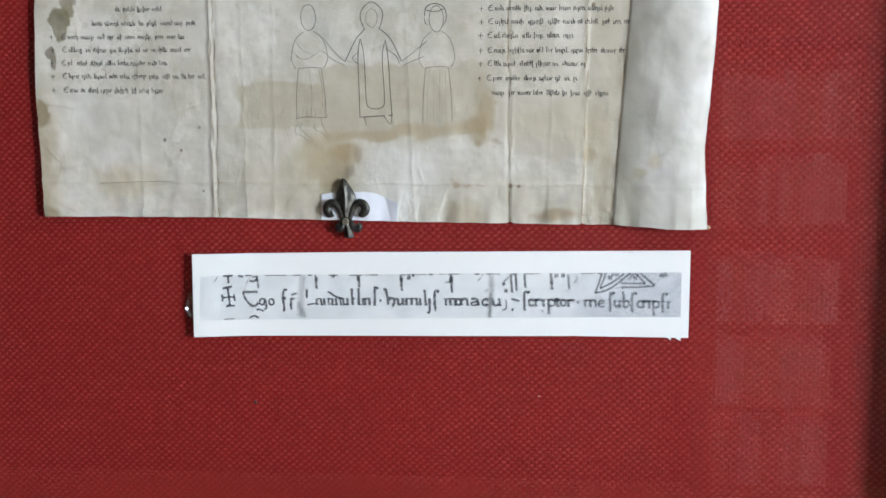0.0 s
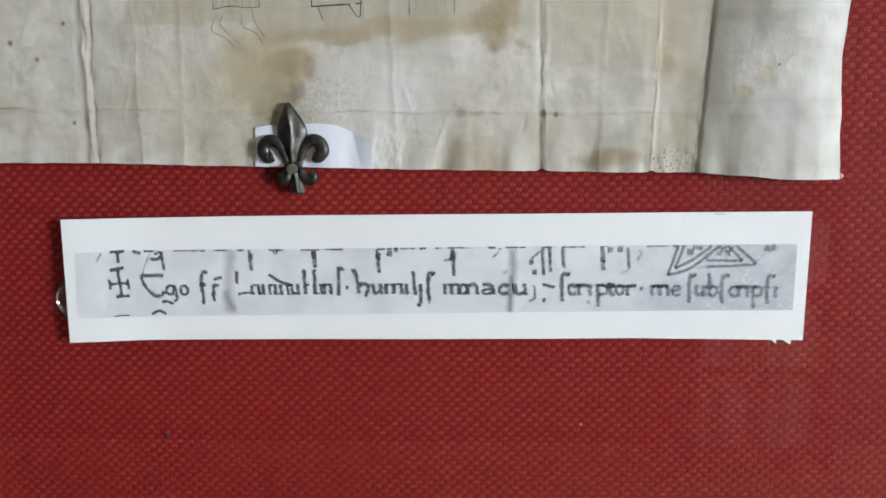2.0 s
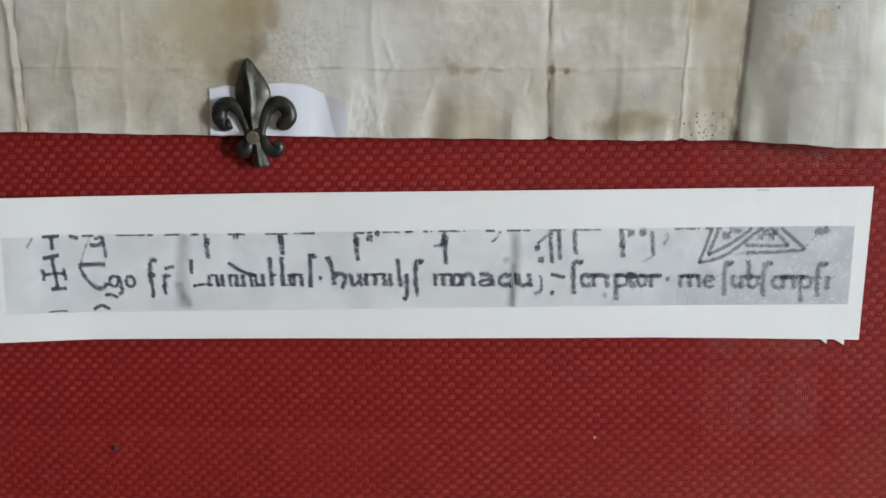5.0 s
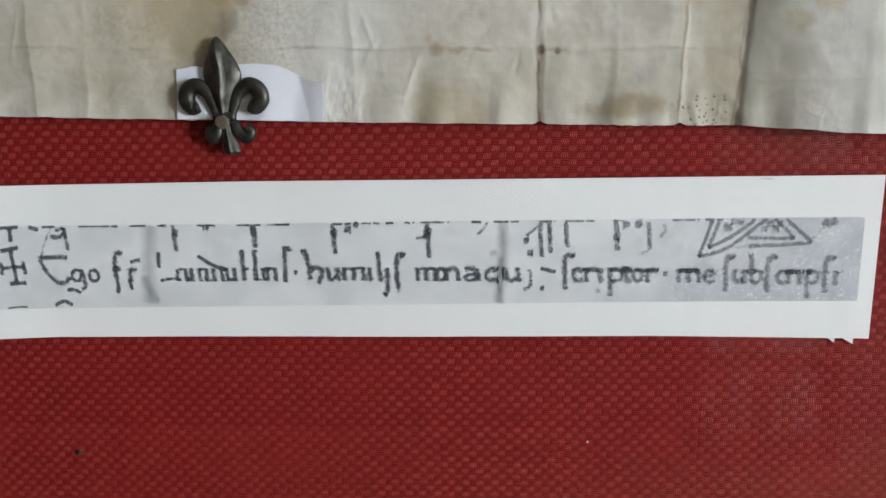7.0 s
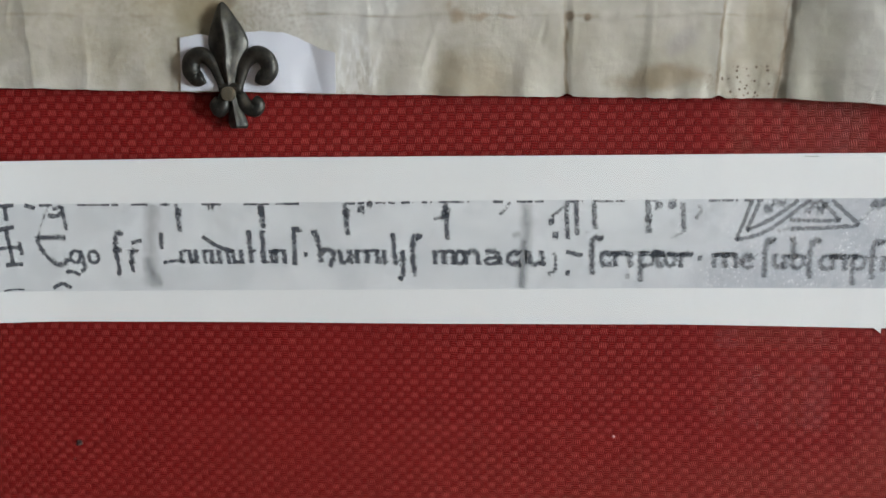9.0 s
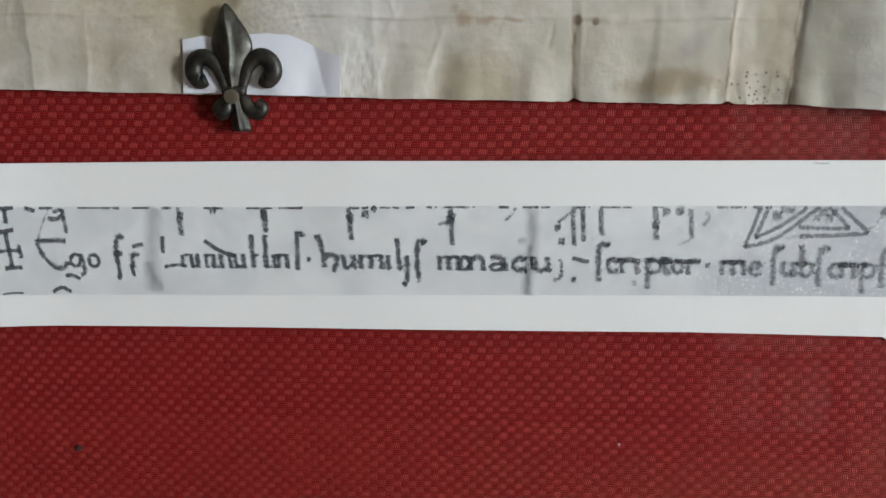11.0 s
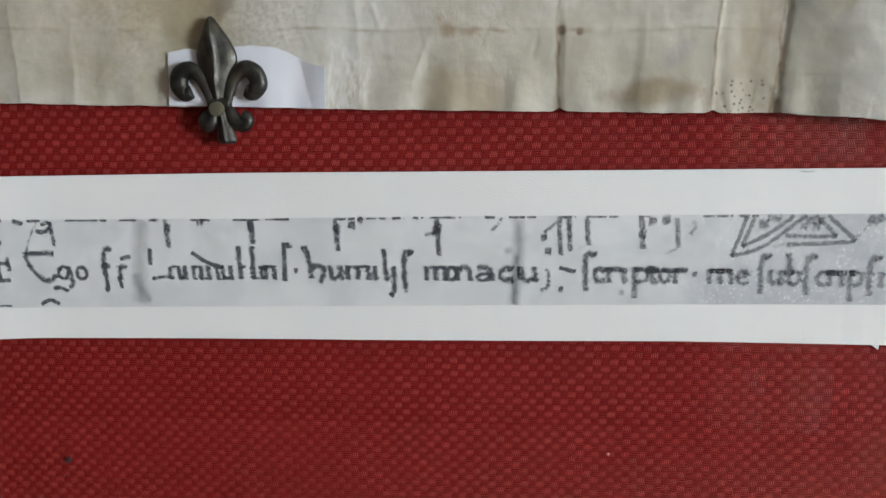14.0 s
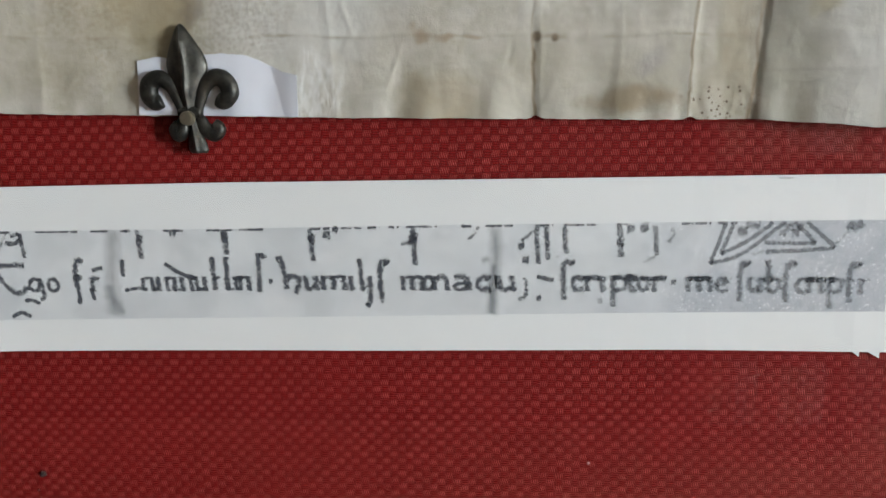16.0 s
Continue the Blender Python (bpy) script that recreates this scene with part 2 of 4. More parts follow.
    col = lay(col, spot(123, 66, 5, 4, 1.0), (0.46, 0.38, 0.22), 0.55)
    for cx, cz, r in ((43.1, 51.2, 1.25), (48.0, 50.8, 0.95), (-142.2, 88.2, 0.8), (-163.8, 81.2, 1.0), (-153.8, 74.8, 0.8), (-141.1, 50.3, 0.7), (128.2, 67.4, 0.5), (90, 152, 1.1)):
        col = n.mix(n.math("MULTIPLY", spot(cx, cz, r, r * 1.1, 0.9, tidy=True), 0.8), col, (0.13, 0.08, 0.04))
    for cx, r in ((13.5, 2.4), (20, 1.6), (27, 1.3)):
        col = n.mix(n.math("MULTIPLY", spot(cx, 51.6, r * 1.3, r * 0.7, 1.2), 0.5), col, (0.30, 0.19, 0.09))
    fox = n.math("MULTIPLY", spot(92, 33, 10, 5, 0.8, tidy=True), n.span(n.cells(640, at)[0], 0.16, 0.3, 0.85, 0.0))
    col = n.mix(fox, col, (0.10, 0.06, 0.03))
    flecks = n.math("MULTIPLY", n.span(n.cells(130, at)[0], 0.03, 0.06, 0.6, 0.0), n.span(n.noise(25, 2, at=at), 0.5, 0.6))
    col = n.mix(flecks, col, (0.18, 0.13, 0.07))
    # brown lines along the folds
    for fx, tilt in ((-136.0, 0.02), (-133.4, 0.02), (42.0, 0.003), (83.6, 0.025), (98.2, 0.075)):
        d = n.math("ABSOLUTE", n.math("SUBTRACT", n.math("SUBTRACT", n.math("ADD", x, n.math("MULTIPLY", n.math("SUBTRACT", warp[2], 0.5), 0.006)), fx / 1000), n.math("MULTIPLY", z, tilt)))
        col = n.mix(n.math("MULTIPLY", n.span(d, 0.0001, 0.0007, 1.0, 0.0), n.span(blotch, 0.3, 0.6, 0.15, 0.85)), col, (0.24, 0.18, 0.11))
    d = n.math("ABSOLUTE", n.math("SUBTRACT", n.math("ADD", n.math("ADD", z, n.math("MULTIPLY", n.math("SUBTRACT", warp[1], 0.5), 0.004)), n.math("MULTIPLY", x, 0.02)), 0.0523))
    col = n.mix(n.math("MULTIPLY", n.math("MULTIPLY", n.span(d, 0.0001, 0.0007, 1.0, 0.0), n.math("SUBTRACT", 1.0, turned_end)), n.span(blotch, 0.4, 0.65, 0.05, 0.6)), col, (0.29, 0.24, 0.16))
    n.set(Base_Color=col, Roughness=n.span(n.noise(200, 3, at=at), 0.3, 0.7, 0.5, 0.68))
    n.bump(n.math("ADD", n.math("MULTIPLY", crack, 0.1), n.math("ADD", n.math("MULTIPLY", n.noise(95, 6, 0.6, at=at), 0.85), n.math("MULTIPLY", n.noise(1.0, 4, 0.65, at=n.stretch(at, 420, 420, 150)), 0.09))), 0.45, 0.0016)
    return n.mat


def print_material():
    """A grey photocopy: paler at one end, blue-grey with white toner specks at the other."""
    n = Nodes("photocopy_print")
    at = n.place()
    x, _, z = n.split(at)
    blot = n.math("ADD", n.math("MULTIPLY", n.noise(55, 5, 0.65, at=at), 0.65), n.math("MULTIPLY", n.noise(380, 4, 0.7, at=at), 0.35))
    col = n.mix(n.span(blot, 0.4, 0.6), (0.575, 0.607, 0.622), (0.715, 0.745, 0.757))
    edge = n.math("ADD", n.math("ADD", x, n.math("MULTIPLY", z, -1.2)), n.math("MULTIPLY", n.math("SUBTRACT", n.noise(35, 4, at=at), 0.5), 0.075))
    grey = n.span(edge, 0.072, 0.125, 0.0, 1.0, smooth=True)
    col = n.mix(grey, col, n.mix(n.span(blot, 0.4, 0.6), (0.39, 0.425, 0.465), (0.53, 0.56, 0.59)))
    speck = n.math("MULTIPLY", n.span(n.cells(1000, at)[0], 0.17, 0.32, 0.85, 0.0), n.span(x, 0.03, 0.075, 0.0, 1.0))
    speck = n.math("MULTIPLY", speck, n.span(n.noise(220, 3, at=at), 0.42, 0.53))
    col = n.mix(speck, col, (0.80, 0.82, 0.83))
    n.set(Base_Color=col, Roughness=0.55)
    n.bump(n.noise(1500, 2, at=at), 0.15, 0.0003)
    return n.mat


def ink_material(name, colour, patchy=0.35, specks=False, grain=0.0007, fray=True):
    """Ink or toner that thins out at the sides of a stroke."""
    n = Nodes(name)
    at = n.place()
    att = n.tree.nodes.new("ShaderNodeAttribute")
    att.attribute_name = "ink"
    snap = n.tree.nodes.new("ShaderNodeVectorMath")
    snap.operation = "SNAP"
    n.put(snap.inputs[0], at)
    snap.inputs[1].default_value = (grain, 1.0, grain)
    block = n.tree.nodes.new("ShaderNodeTexWhiteNoise")
    n.put(block.inputs["Vector"], snap.outputs[0])
    blotch = n.noise(650, 4, 0.7, at=at)
    rough = n.math("ADD", n.math("MULTIPLY", n.math("SUBTRACT", block.outputs[0], 0.5), patchy * 0.7), n.math("MULTIPLY", n.math("SUBTRACT", blotch, 0.5), patchy * 2.2))
    frayed = n.math("MULTIPLY", n.math("ADD", n.math("SUBTRACT", att.outputs["Fac"], 0.22), n.math("MULTIPLY", rough, 0.55)), 1.45)
    body = n.math("MULTIPLY", frayed, n.math("MULTIPLY_ADD", block.outputs[0], 0.3 * patchy, 1 - 0.25 * patchy))
    cover = n.math("MULTIPLY", n.math("MINIMUM", n.math("MAXIMUM", body, 0.0), 0.95), n.span(att.outputs["Fac"], 0.0, 0.15))
    if not fray:
        cover = n.math("MULTIPLY", att.outputs["Fac"], n.span(blotch, 0.3, 0.7, 0.6, 1.2))
    col = colour
    if specks:
        x, _, _ = n.split(at)
        bits = n.math("MULTIPLY", n.span(n.cells(1150, at)[0], 0.2, 0.36, 1.0, 0.0), n.span(x, 0.0, 0.06, 0.0, 1.0))
        bits = n.math("MULTIPLY", bits, n.span(n.noise(300, 2, at=at), 0.44, 0.52))
        col = n.mix(bits, colour, (0.78, 0.80, 0.82))
        fade = n.span(x, 0.03, 0.105, 0.86, 0.52)
        cover = n.math("MULTIPLY", cover, fade)
    n.set(Base_Color=col, Roughness=0.6)
    clear = n.tree.nodes.new("ShaderNodeBsdfTransparent")
    both = n.tree.nodes.new("ShaderNodeMixShader")
    n.put(both.inputs[0], cover)
    n.put(both.inputs[1], clear.outputs[0]), n.put(both.inputs[2], n.bsdf.outputs[0])
    n.put(n.out.inputs[0], both.outputs[0])
    return n.mat


def pane_material(name="picture_glass", least=0.04, power=5.0):
    n = Nodes(name)
    clear, gloss = n.tree.nodes.new("ShaderNodeBsdfTransparent"), n.tree.nodes.new("ShaderNodeBsdfGlossy")
    gloss.inputs["Roughness"].default_value = 0.03
    facing = n.tree.nodes.new("ShaderNodeLayerWeight").outputs["Facing"]
    sheen = n.math("MULTIPLY_ADD", n.math("POWER", facing, power), 1 - least, least)
    both = n.tree.nodes.new("ShaderNodeMixShader")
    n.put(both.inputs[0], sheen), n.put(both.inputs[1], clear.outputs[0]), n.put(both.inputs[2], gloss.outputs[0])
    n.put(n.out.inputs[0], both.outputs[0])
    return n.mat


def paper_material(name, colour, fleck=True):
    n = Nodes(name)
    at = n.place()
    col = n.mix(n.noise(25, 4, at=at), tuple(c * 0.965 for c in colour), colour)
    if fleck:
        dots = n.math("MULTIPLY", n.span(n.cells(75, at)[0], 0.02, 0.035, 0.5, 0.0), n.span(n.noise(15, 2, at=at), 0.5, 0.55))
        col = n.mix(dots, col, (0.25, 0.22, 0.2))
    n.set(Base_Color=col, Roughness=0.62)
    n.bump(n.noise(2200, 3, at=at), 0.12, 0.0002)
    return n.mat


def metal_material():
    """Antique pewter, dark in the hollows and rubbed on the crests."""
    n = Nodes("antique_pewter")
    at = n.place()
    rub = n.noise(260, 4, 0.6, at=at)
    col = n.mix(n.span(rub, 0.35, 0.7), (0.030, 0.031, 0.028), (0.098, 0.093, 0.080))
    n.set(Base_Color=col, Metallic=0.8, Roughness=n.span(n.noise(400, 3, at=at), 0.3, 0.7, 0.36, 0.54))
    n.bump(n.noise(500, 4, at=at), 0.25, 0.0004)
    return n.mat


FABRIC, SKIN, PRINT, PANE = fabric_material(), parchment_material(), print_material(), pane_material()
TONER = ink_material("grey_toner", (0.070, 0.080, 0.098), 0.95, True)
SMUDGE = ink_material("grey_smudge", (0.10, 0.11, 0.125), 0.5, fray=False)
INK = ink_material("faded_brown_ink", (0.075, 0.065, 0.06), 0.6, grain=0.0003)
WHITE = paper_material("white_copier_paper", (0.79, 0.815, 0.812))
BLUEWHITE = paper_material("bluish_white_paper", (0.74, 0.77, 0.84), False)
PEWTER = metal_material()
BRASS = plain("dull_nickel", (0.30, 0.27, 0.20), 0.36, 0.75, 0.25, 500)
PLASTER = plain("pale_plaster", (0.62, 0.60, 0.56), 0.8, vary=0.06, scale=4, relief=0.001, grain=90)
PANEL = plain("dark_brown_wall_paint", (0.062, 0.043, 0.034), 0.7, vary=0.2, scale=5)
CEIL = plain("white_ceiling_paint", (0.78, 0.78, 0.76), 0.85, vary=0.03, scale=3)
BOARDS = plain("brown_floor_wood", (0.20, 0.12, 0.07), 0.45, vary=0.3, scale=7)
WOOD = plain("dark_walnut", (0.11, 0.06, 0.035), 0.5, vary=0.35, scale=14, relief=0.0005)
FRAMEWOOD = plain("white_window_paint", (0.75, 0.75, 0.73), 0.5, vary=0.04)
BOOKS = [plain("cloth_" + n, c, 0.7, vary=0.15, scale=40) for n, c in (("cream", (0.25, 0.22, 0.18)), ("tan", (0.19, 0.14, 0.095)), ("grey", (0.18, 0.18, 0.18)), ("olive", (0.15, 0.15, 0.10)), ("maroon", (0.15, 0.07, 0.06)), ("pale", (0.26, 0.255, 0.245)))]
DIRT = plain("dark_dirt", (0.03, 0.012, 0.010), 0.95)
LINT = plain("pale_lint", (0.6, 0.5, 0.45), 0.9)
PLASTIC = pane_material("clear_plastic", 0.10, 2.2)


# ---- mesh helpers ----
ORIGIN = Vector((0, 0, 1.5))      # things on the board are drawn in millimetres round this point


def mesh_object(name, bm, material, parent=None, label="", smooth=True):
    me = bpy.data.meshes.new(name)
    bmesh.ops.recalc_face_normals(bm, faces=bm.faces)
    bm.to_mesh(me)
    bm.free()
    me.materials.append(material)
    for p in me.polygons:
        p.use_smooth = smooth
    ob = new(name, me)
    if parent:
        ob.parent = parent
    if label:
        ob["label"] = label
    return ob


def part(name, bm, material, parent, label="", smooth=True):
    return mesh_object(name, bm, material, parent, label, smooth)


def thing(name, label, category, group="", kind="", at=ORIGIN):
    ob = new(name)
    ob.location = at
    ob.empty_display_size = 0.02
    return tagged(ob, label, category, group, kind)


def add_box(bm, x0, x1, y0, y1, z0, z1, bevel=0.0):
    m = Matrix.Translation(((x0 + x1) / 2, (y0 + y1) / 2, (z0 + z1) / 2)) @ Matrix.Diagonal((x1 - x0, y1 - y0, z1 - z0, 1))
    made = bmesh.ops.create_cube(bm, size=1, matrix=m)
    if bevel:
        edges = {e for v in made["verts"] for e in v.link_edges}
        bmesh.ops.bevel(bm, geom=list(edges), offset=bevel, segments=2, affect="EDGES", profile=0.6)
    return bm


def box(x0, x1, y0, y1, z0, z1, bevel=0.0):
    return add_box(bmesh.new(), x0, x1, y0, y1, z0, z1, bevel)


def sheet_mesh(name, xs, zs, place, material, parent, thick=0.0002, label=""):
    """A sheet over the grid xs, zs (arrays of rows); place gives x, y, z in millimetres; a rim and a back close it."""
    nu, nv = len(xs), len(zs)
    front = [place(u, v) for v in zs for u in xs]
    t = thick * 1000
    verts = [(x / 1000, y / 1000, z / 1000) for x, y, z in front] + [(x / 1000, (y + t) / 1000, z / 1000) for x, y, z in front]
    k = nu * nv
    faces = []
    for j in range(nv - 1):
        for i in range(nu - 1):
            a = j * nu + i
            faces.append((a, a + 1, a + nu + 1, a + nu))
            faces.append((k + a, k + a + nu, k + a + nu + 1, k + a + 1))
    around = [i for i in range(nu)] + [j * nu + nu - 1 for j in range(1, nv)] + [(nv - 1) * nu + i for i in range(nu - 2, -1, -1)] + [j * nu for j in range(nv - 2, 0, -1)]
    r0, m = len(verts), len(around)
    verts += [verts[a] for a in around] + [verts[k + a] for a in around]
    faces += [(r0 + i, r0 + m + i, r0 + m + (i + 1) % m, r0 + (i + 1) % m) for i in range(m)]
    me = bpy.data.meshes.new(name)
    me.from_pydata(verts, [], faces)
    me.materials.append(material)
    for p in me.polygons:
        p.use_smooth = len(p.vertices) == 4 and p.index < 2 * (nu - 1) * (nv - 1)
    ob = new(name, me)
    ob.parent = parent
    if label:
        ob["label"] = label
    return ob


class Pen:
    """Collects soft-edged strokes that lie on a surface; front(x, z) gives the surface's y in millimetres."""
    lift = 0.0

    def __init__(self, front, rounds=2):
        self.rounds = rounds
        self.front, self.verts, self.faces, self.ink = front, [], [], []

    def stroke(self, points, width=1.0, dark=1.0, soft=0.5, taper=False):
        pts = [Vector(p) for p in points]
        if len(pts) > 2:      # round the corners
            for _ in range(self.rounds):
                out = [pts[0]]
                for a, b in zip(pts, pts[1:]):
                    out += [a.lerp(b, 0.25), a.lerp(b, 0.75)]
                pts = out + [pts[-1]]
        a, b = (pts[0] - pts[1]).normalized(), (pts[-1] - pts[-2]).normalized()
        pts = [pts[0] + a * width * 0.3] + pts + [pts[-1] + b * width * 0.3]
        Pen.lift = (Pen.lift + 0.0015) % 0.06
        first = len(self.verts)
        for i, p in enumerate(pts):
            d = (pts[min(i + 1, len(pts) - 1)] - pts[max(i - 1, 0)]).normalized()
            side = Vector((-d.y, d.x))
            w = width * (0.5 + 0.5 * min(1, (len(pts) - 1 - i) / max(1, len(pts) * 0.7)) if taper else 1.0)
            inner, outer = w * 0.5 * (1 - soft * 0.85), w * 0.5 * (1 + soft)
            end = 0.0 if i in (0, len(pts) - 1) else 1.0
            for off, k in ((-outer, 0.0), (-inner, 1.0), (inner, 1.0), (outer, 0.0)):
                q = p + side * off
                self.verts.append((q.x / 1000, (self.front(q.x, q.y) - 0.05 - Pen.lift) / 1000, q.y / 1000))
                self.ink.append(k * end * dark)
            if i:
                n = first + 4 * i
                for c in range(3):
                    self.faces.append((n - 4 + c, n - 3 + c, n + 1 + c, n + c))
        return self

    def blot(self, x, z, r=0.6, dark=1.0):
        return self.stroke([(x - r * 0.5, z), (x + r * 0.5, z + 0.05)], r * 1.5, dark, 0.6)

    def done(self, name, material, parent, label=""):
        me = bpy.data.meshes.new(name)
        me.from_pydata(self.verts, [], self.faces)
        me.attributes.new("ink", "FLOAT", "POINT").data.foreach_set("value", self.ink)
        me.materials.append(material)
        ob = new(name, me)
        ob.parent = parent
        if label:
            ob["label"] = label
        return ob


def between(table, x):
    """Straight lines between the pairs of a table."""
    for (a, p), (b, q) in zip(table, table[1:]):
        if x <= b:
            return p + (q - p) * max(0.0, (x - a) / (b - a))
    return table[-1][1]


def ease(a, b, x):
    t = min(1.0, max(0.0, (x - a) / (b - a)))
    return t * t * (3 - 2 * t)


# ---- the room: walls, floor, ceiling, window ----
X0, X1, Y0, Y1, Z0, Z1 = ROOM
tagged(mesh_object("floor", box(X0 - 0.15, X1 + 0.15, Y0 - 0.15, Y1 + 0.15, -0.12, 0), BOARDS, smooth=False), "brown wooden floor of the room", "floor", kind="structure")
tagged(mesh_object("ceiling", box(X0 - 0.15, X1 + 0.15, Y0 - 0.15, Y1 + 0.15, Z1, Z1 + 0.12), CEIL, smooth=False), "plain white painted ceiling", "ceiling", kind="structure")
tagged(mesh_object("wall_north", box(X0, X1, Y1, Y1 + 0.15, 0, Z1), PLASTER, smooth=False), "pale plaster wall behind the framed board", "wall", kind="structure")
bm = bmesh.new()
add_box(bm, X0, WIN[0], Y0 - 0.15, Y0, 0, Z1)
add_box(bm, WIN[1], X1, Y0 - 0.15, Y0, 0, Z1)
add_box(bm, WIN[0], WIN[1], Y0 - 0.15, Y0, 0, WIN[2])
add_box(bm, WIN[0], WIN[1], Y0 - 0.15, Y0, WIN[3], Z1)
tagged(mesh_object("wall_south", bm, PANEL, smooth=False), "dark brown wall with a window opening", "wall", kind="structure")
tagged(mesh_object("wall_west", box(X0 - 0.15, X0, Y0 - 0.15, Y1 + 0.15, 0, Z1), PANEL, smooth=False), "plain dark brown side wall", "wall", kind="structure")
tagged(mesh_object("wall_east", box(X1, X1 + 0.15, Y0 - 0.15, Y1 + 0.15, 0, Z1), PLASTER, smooth=False), "plain pale plaster side wall", "wall", kind="structure")
win = thing("window_1", "white painted window letting in daylight", "window", kind="structure", at=Vector((0, Y0, 0)))
bm = bmesh.new()
for x in (WIN[0], WIN[1] - 0.05):
    add_box(bm, x, x + 0.05, -0.14, -0.08, WIN[2], WIN[3], 0.004)
for z in (WIN[2], WIN[3] - 0.05):
    add_box(bm, WIN[0] + 0.05, WIN[1] - 0.05, -0.14, -0.08, z, z + 0.05, 0.004)
part("window_frame", bm, FRAMEWOOD, win, smooth=False)

# ---- the board under glass ----
bm = box(-0.46, 0.281, 0.0, 0.02, -0.34, 0.46)
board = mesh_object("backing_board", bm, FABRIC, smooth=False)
board.location = ORIGIN
tagged(board, "board covered in red basket-weave cloth under glass", "display board", kind="structure")
case = thing("frame_trim", "plain dark wooden rails added out of view round the red board", "frame", kind="structure")
# rails are unseen; the right one stands close to shade the board's edge
for n, dims in (("rail", (-0.48, -0.46, -0.36, 0.48)), ("rail", (0.281, 0.301, -0.36, 0.48)), ("rail", (-0.46, 0.281, -0.36, -0.34)), ("rail", (-0.46, 0.281, 0.46, 0.48))):
    part(n, box(dims[0], dims[1], -0.024, 0.03, dims[2], dims[3], 0.002), WOOD, case, smooth=False)
glass = mesh_object("glass_pane", box(-0.46, 0.281, -0.020, -0.018, -0.34, 0.46), PANE, smooth=False)
glass.location = ORIGIN
tagged(glass, "clear picture glass over the red board", "glass", kind="structure")

# ---- the parchment ----
LOWER = ((-245, 36.0), (-135, 34.4), (-55, 31.9), (-23, 30.9), (0, 30.4), (42, 29.4), (84, 28.3), (102, 28.2), (125, 26.3), (140, 25.2), (156, 25.0))
RIGHT = ((20, 155.2), (43, 154.0), (75, 152.3), (106, 155.0), (152, 158.0), (330, 164.0))
LEFT = ((20, -240.5), (36, -241.0), (106, -242.2), (165, -238.5), (330, -236.0))


rw = random.Random(21)
WRINKLES = [(36, 47, 1.3, 3.5, -0.3), (57, 52, 1.2, 2.2, 0.25), (-8, 52, 1.0, 5, 0.3), (4, 44, 1.2, 8, 0.3), (-119, 58, 1.3, 9, 0.25), (-88, 43, 0.9, 6, 0.25), (-9, 58, 1.9, 6, 0.3)]
for fold in (-134.5, 42.0, 84.5, 100.0):      # short creases crossing the old folds
    WRINKLES += [(fold + rw.uniform(-5, 5), rw.uniform(30, 120), rw.uniform(0.5, 2.6), rw.uniform(1.5, 6), rw.uniform(-0.3, 0.3)) for _ in range(9)]
WRINKLES += [(rw.uniform(-230, 82), rw.uniform(30, 150), rw.uniform(1.1, 2.0), rw.uniform(3, 9), rw.uniform(-0.12, 0.16)) for _ in range(50)]
NEAR = {}      # the creases that reach each 10 mm column
for cx, cz, a, half, up in WRINKLES:
    for column in range(int((cx - 12) // 10), int((cx + 12) // 10) + 1):
        NEAR.setdefault(column, []).append((cx, cz, math.cos(a), math.sin(a), half, up))


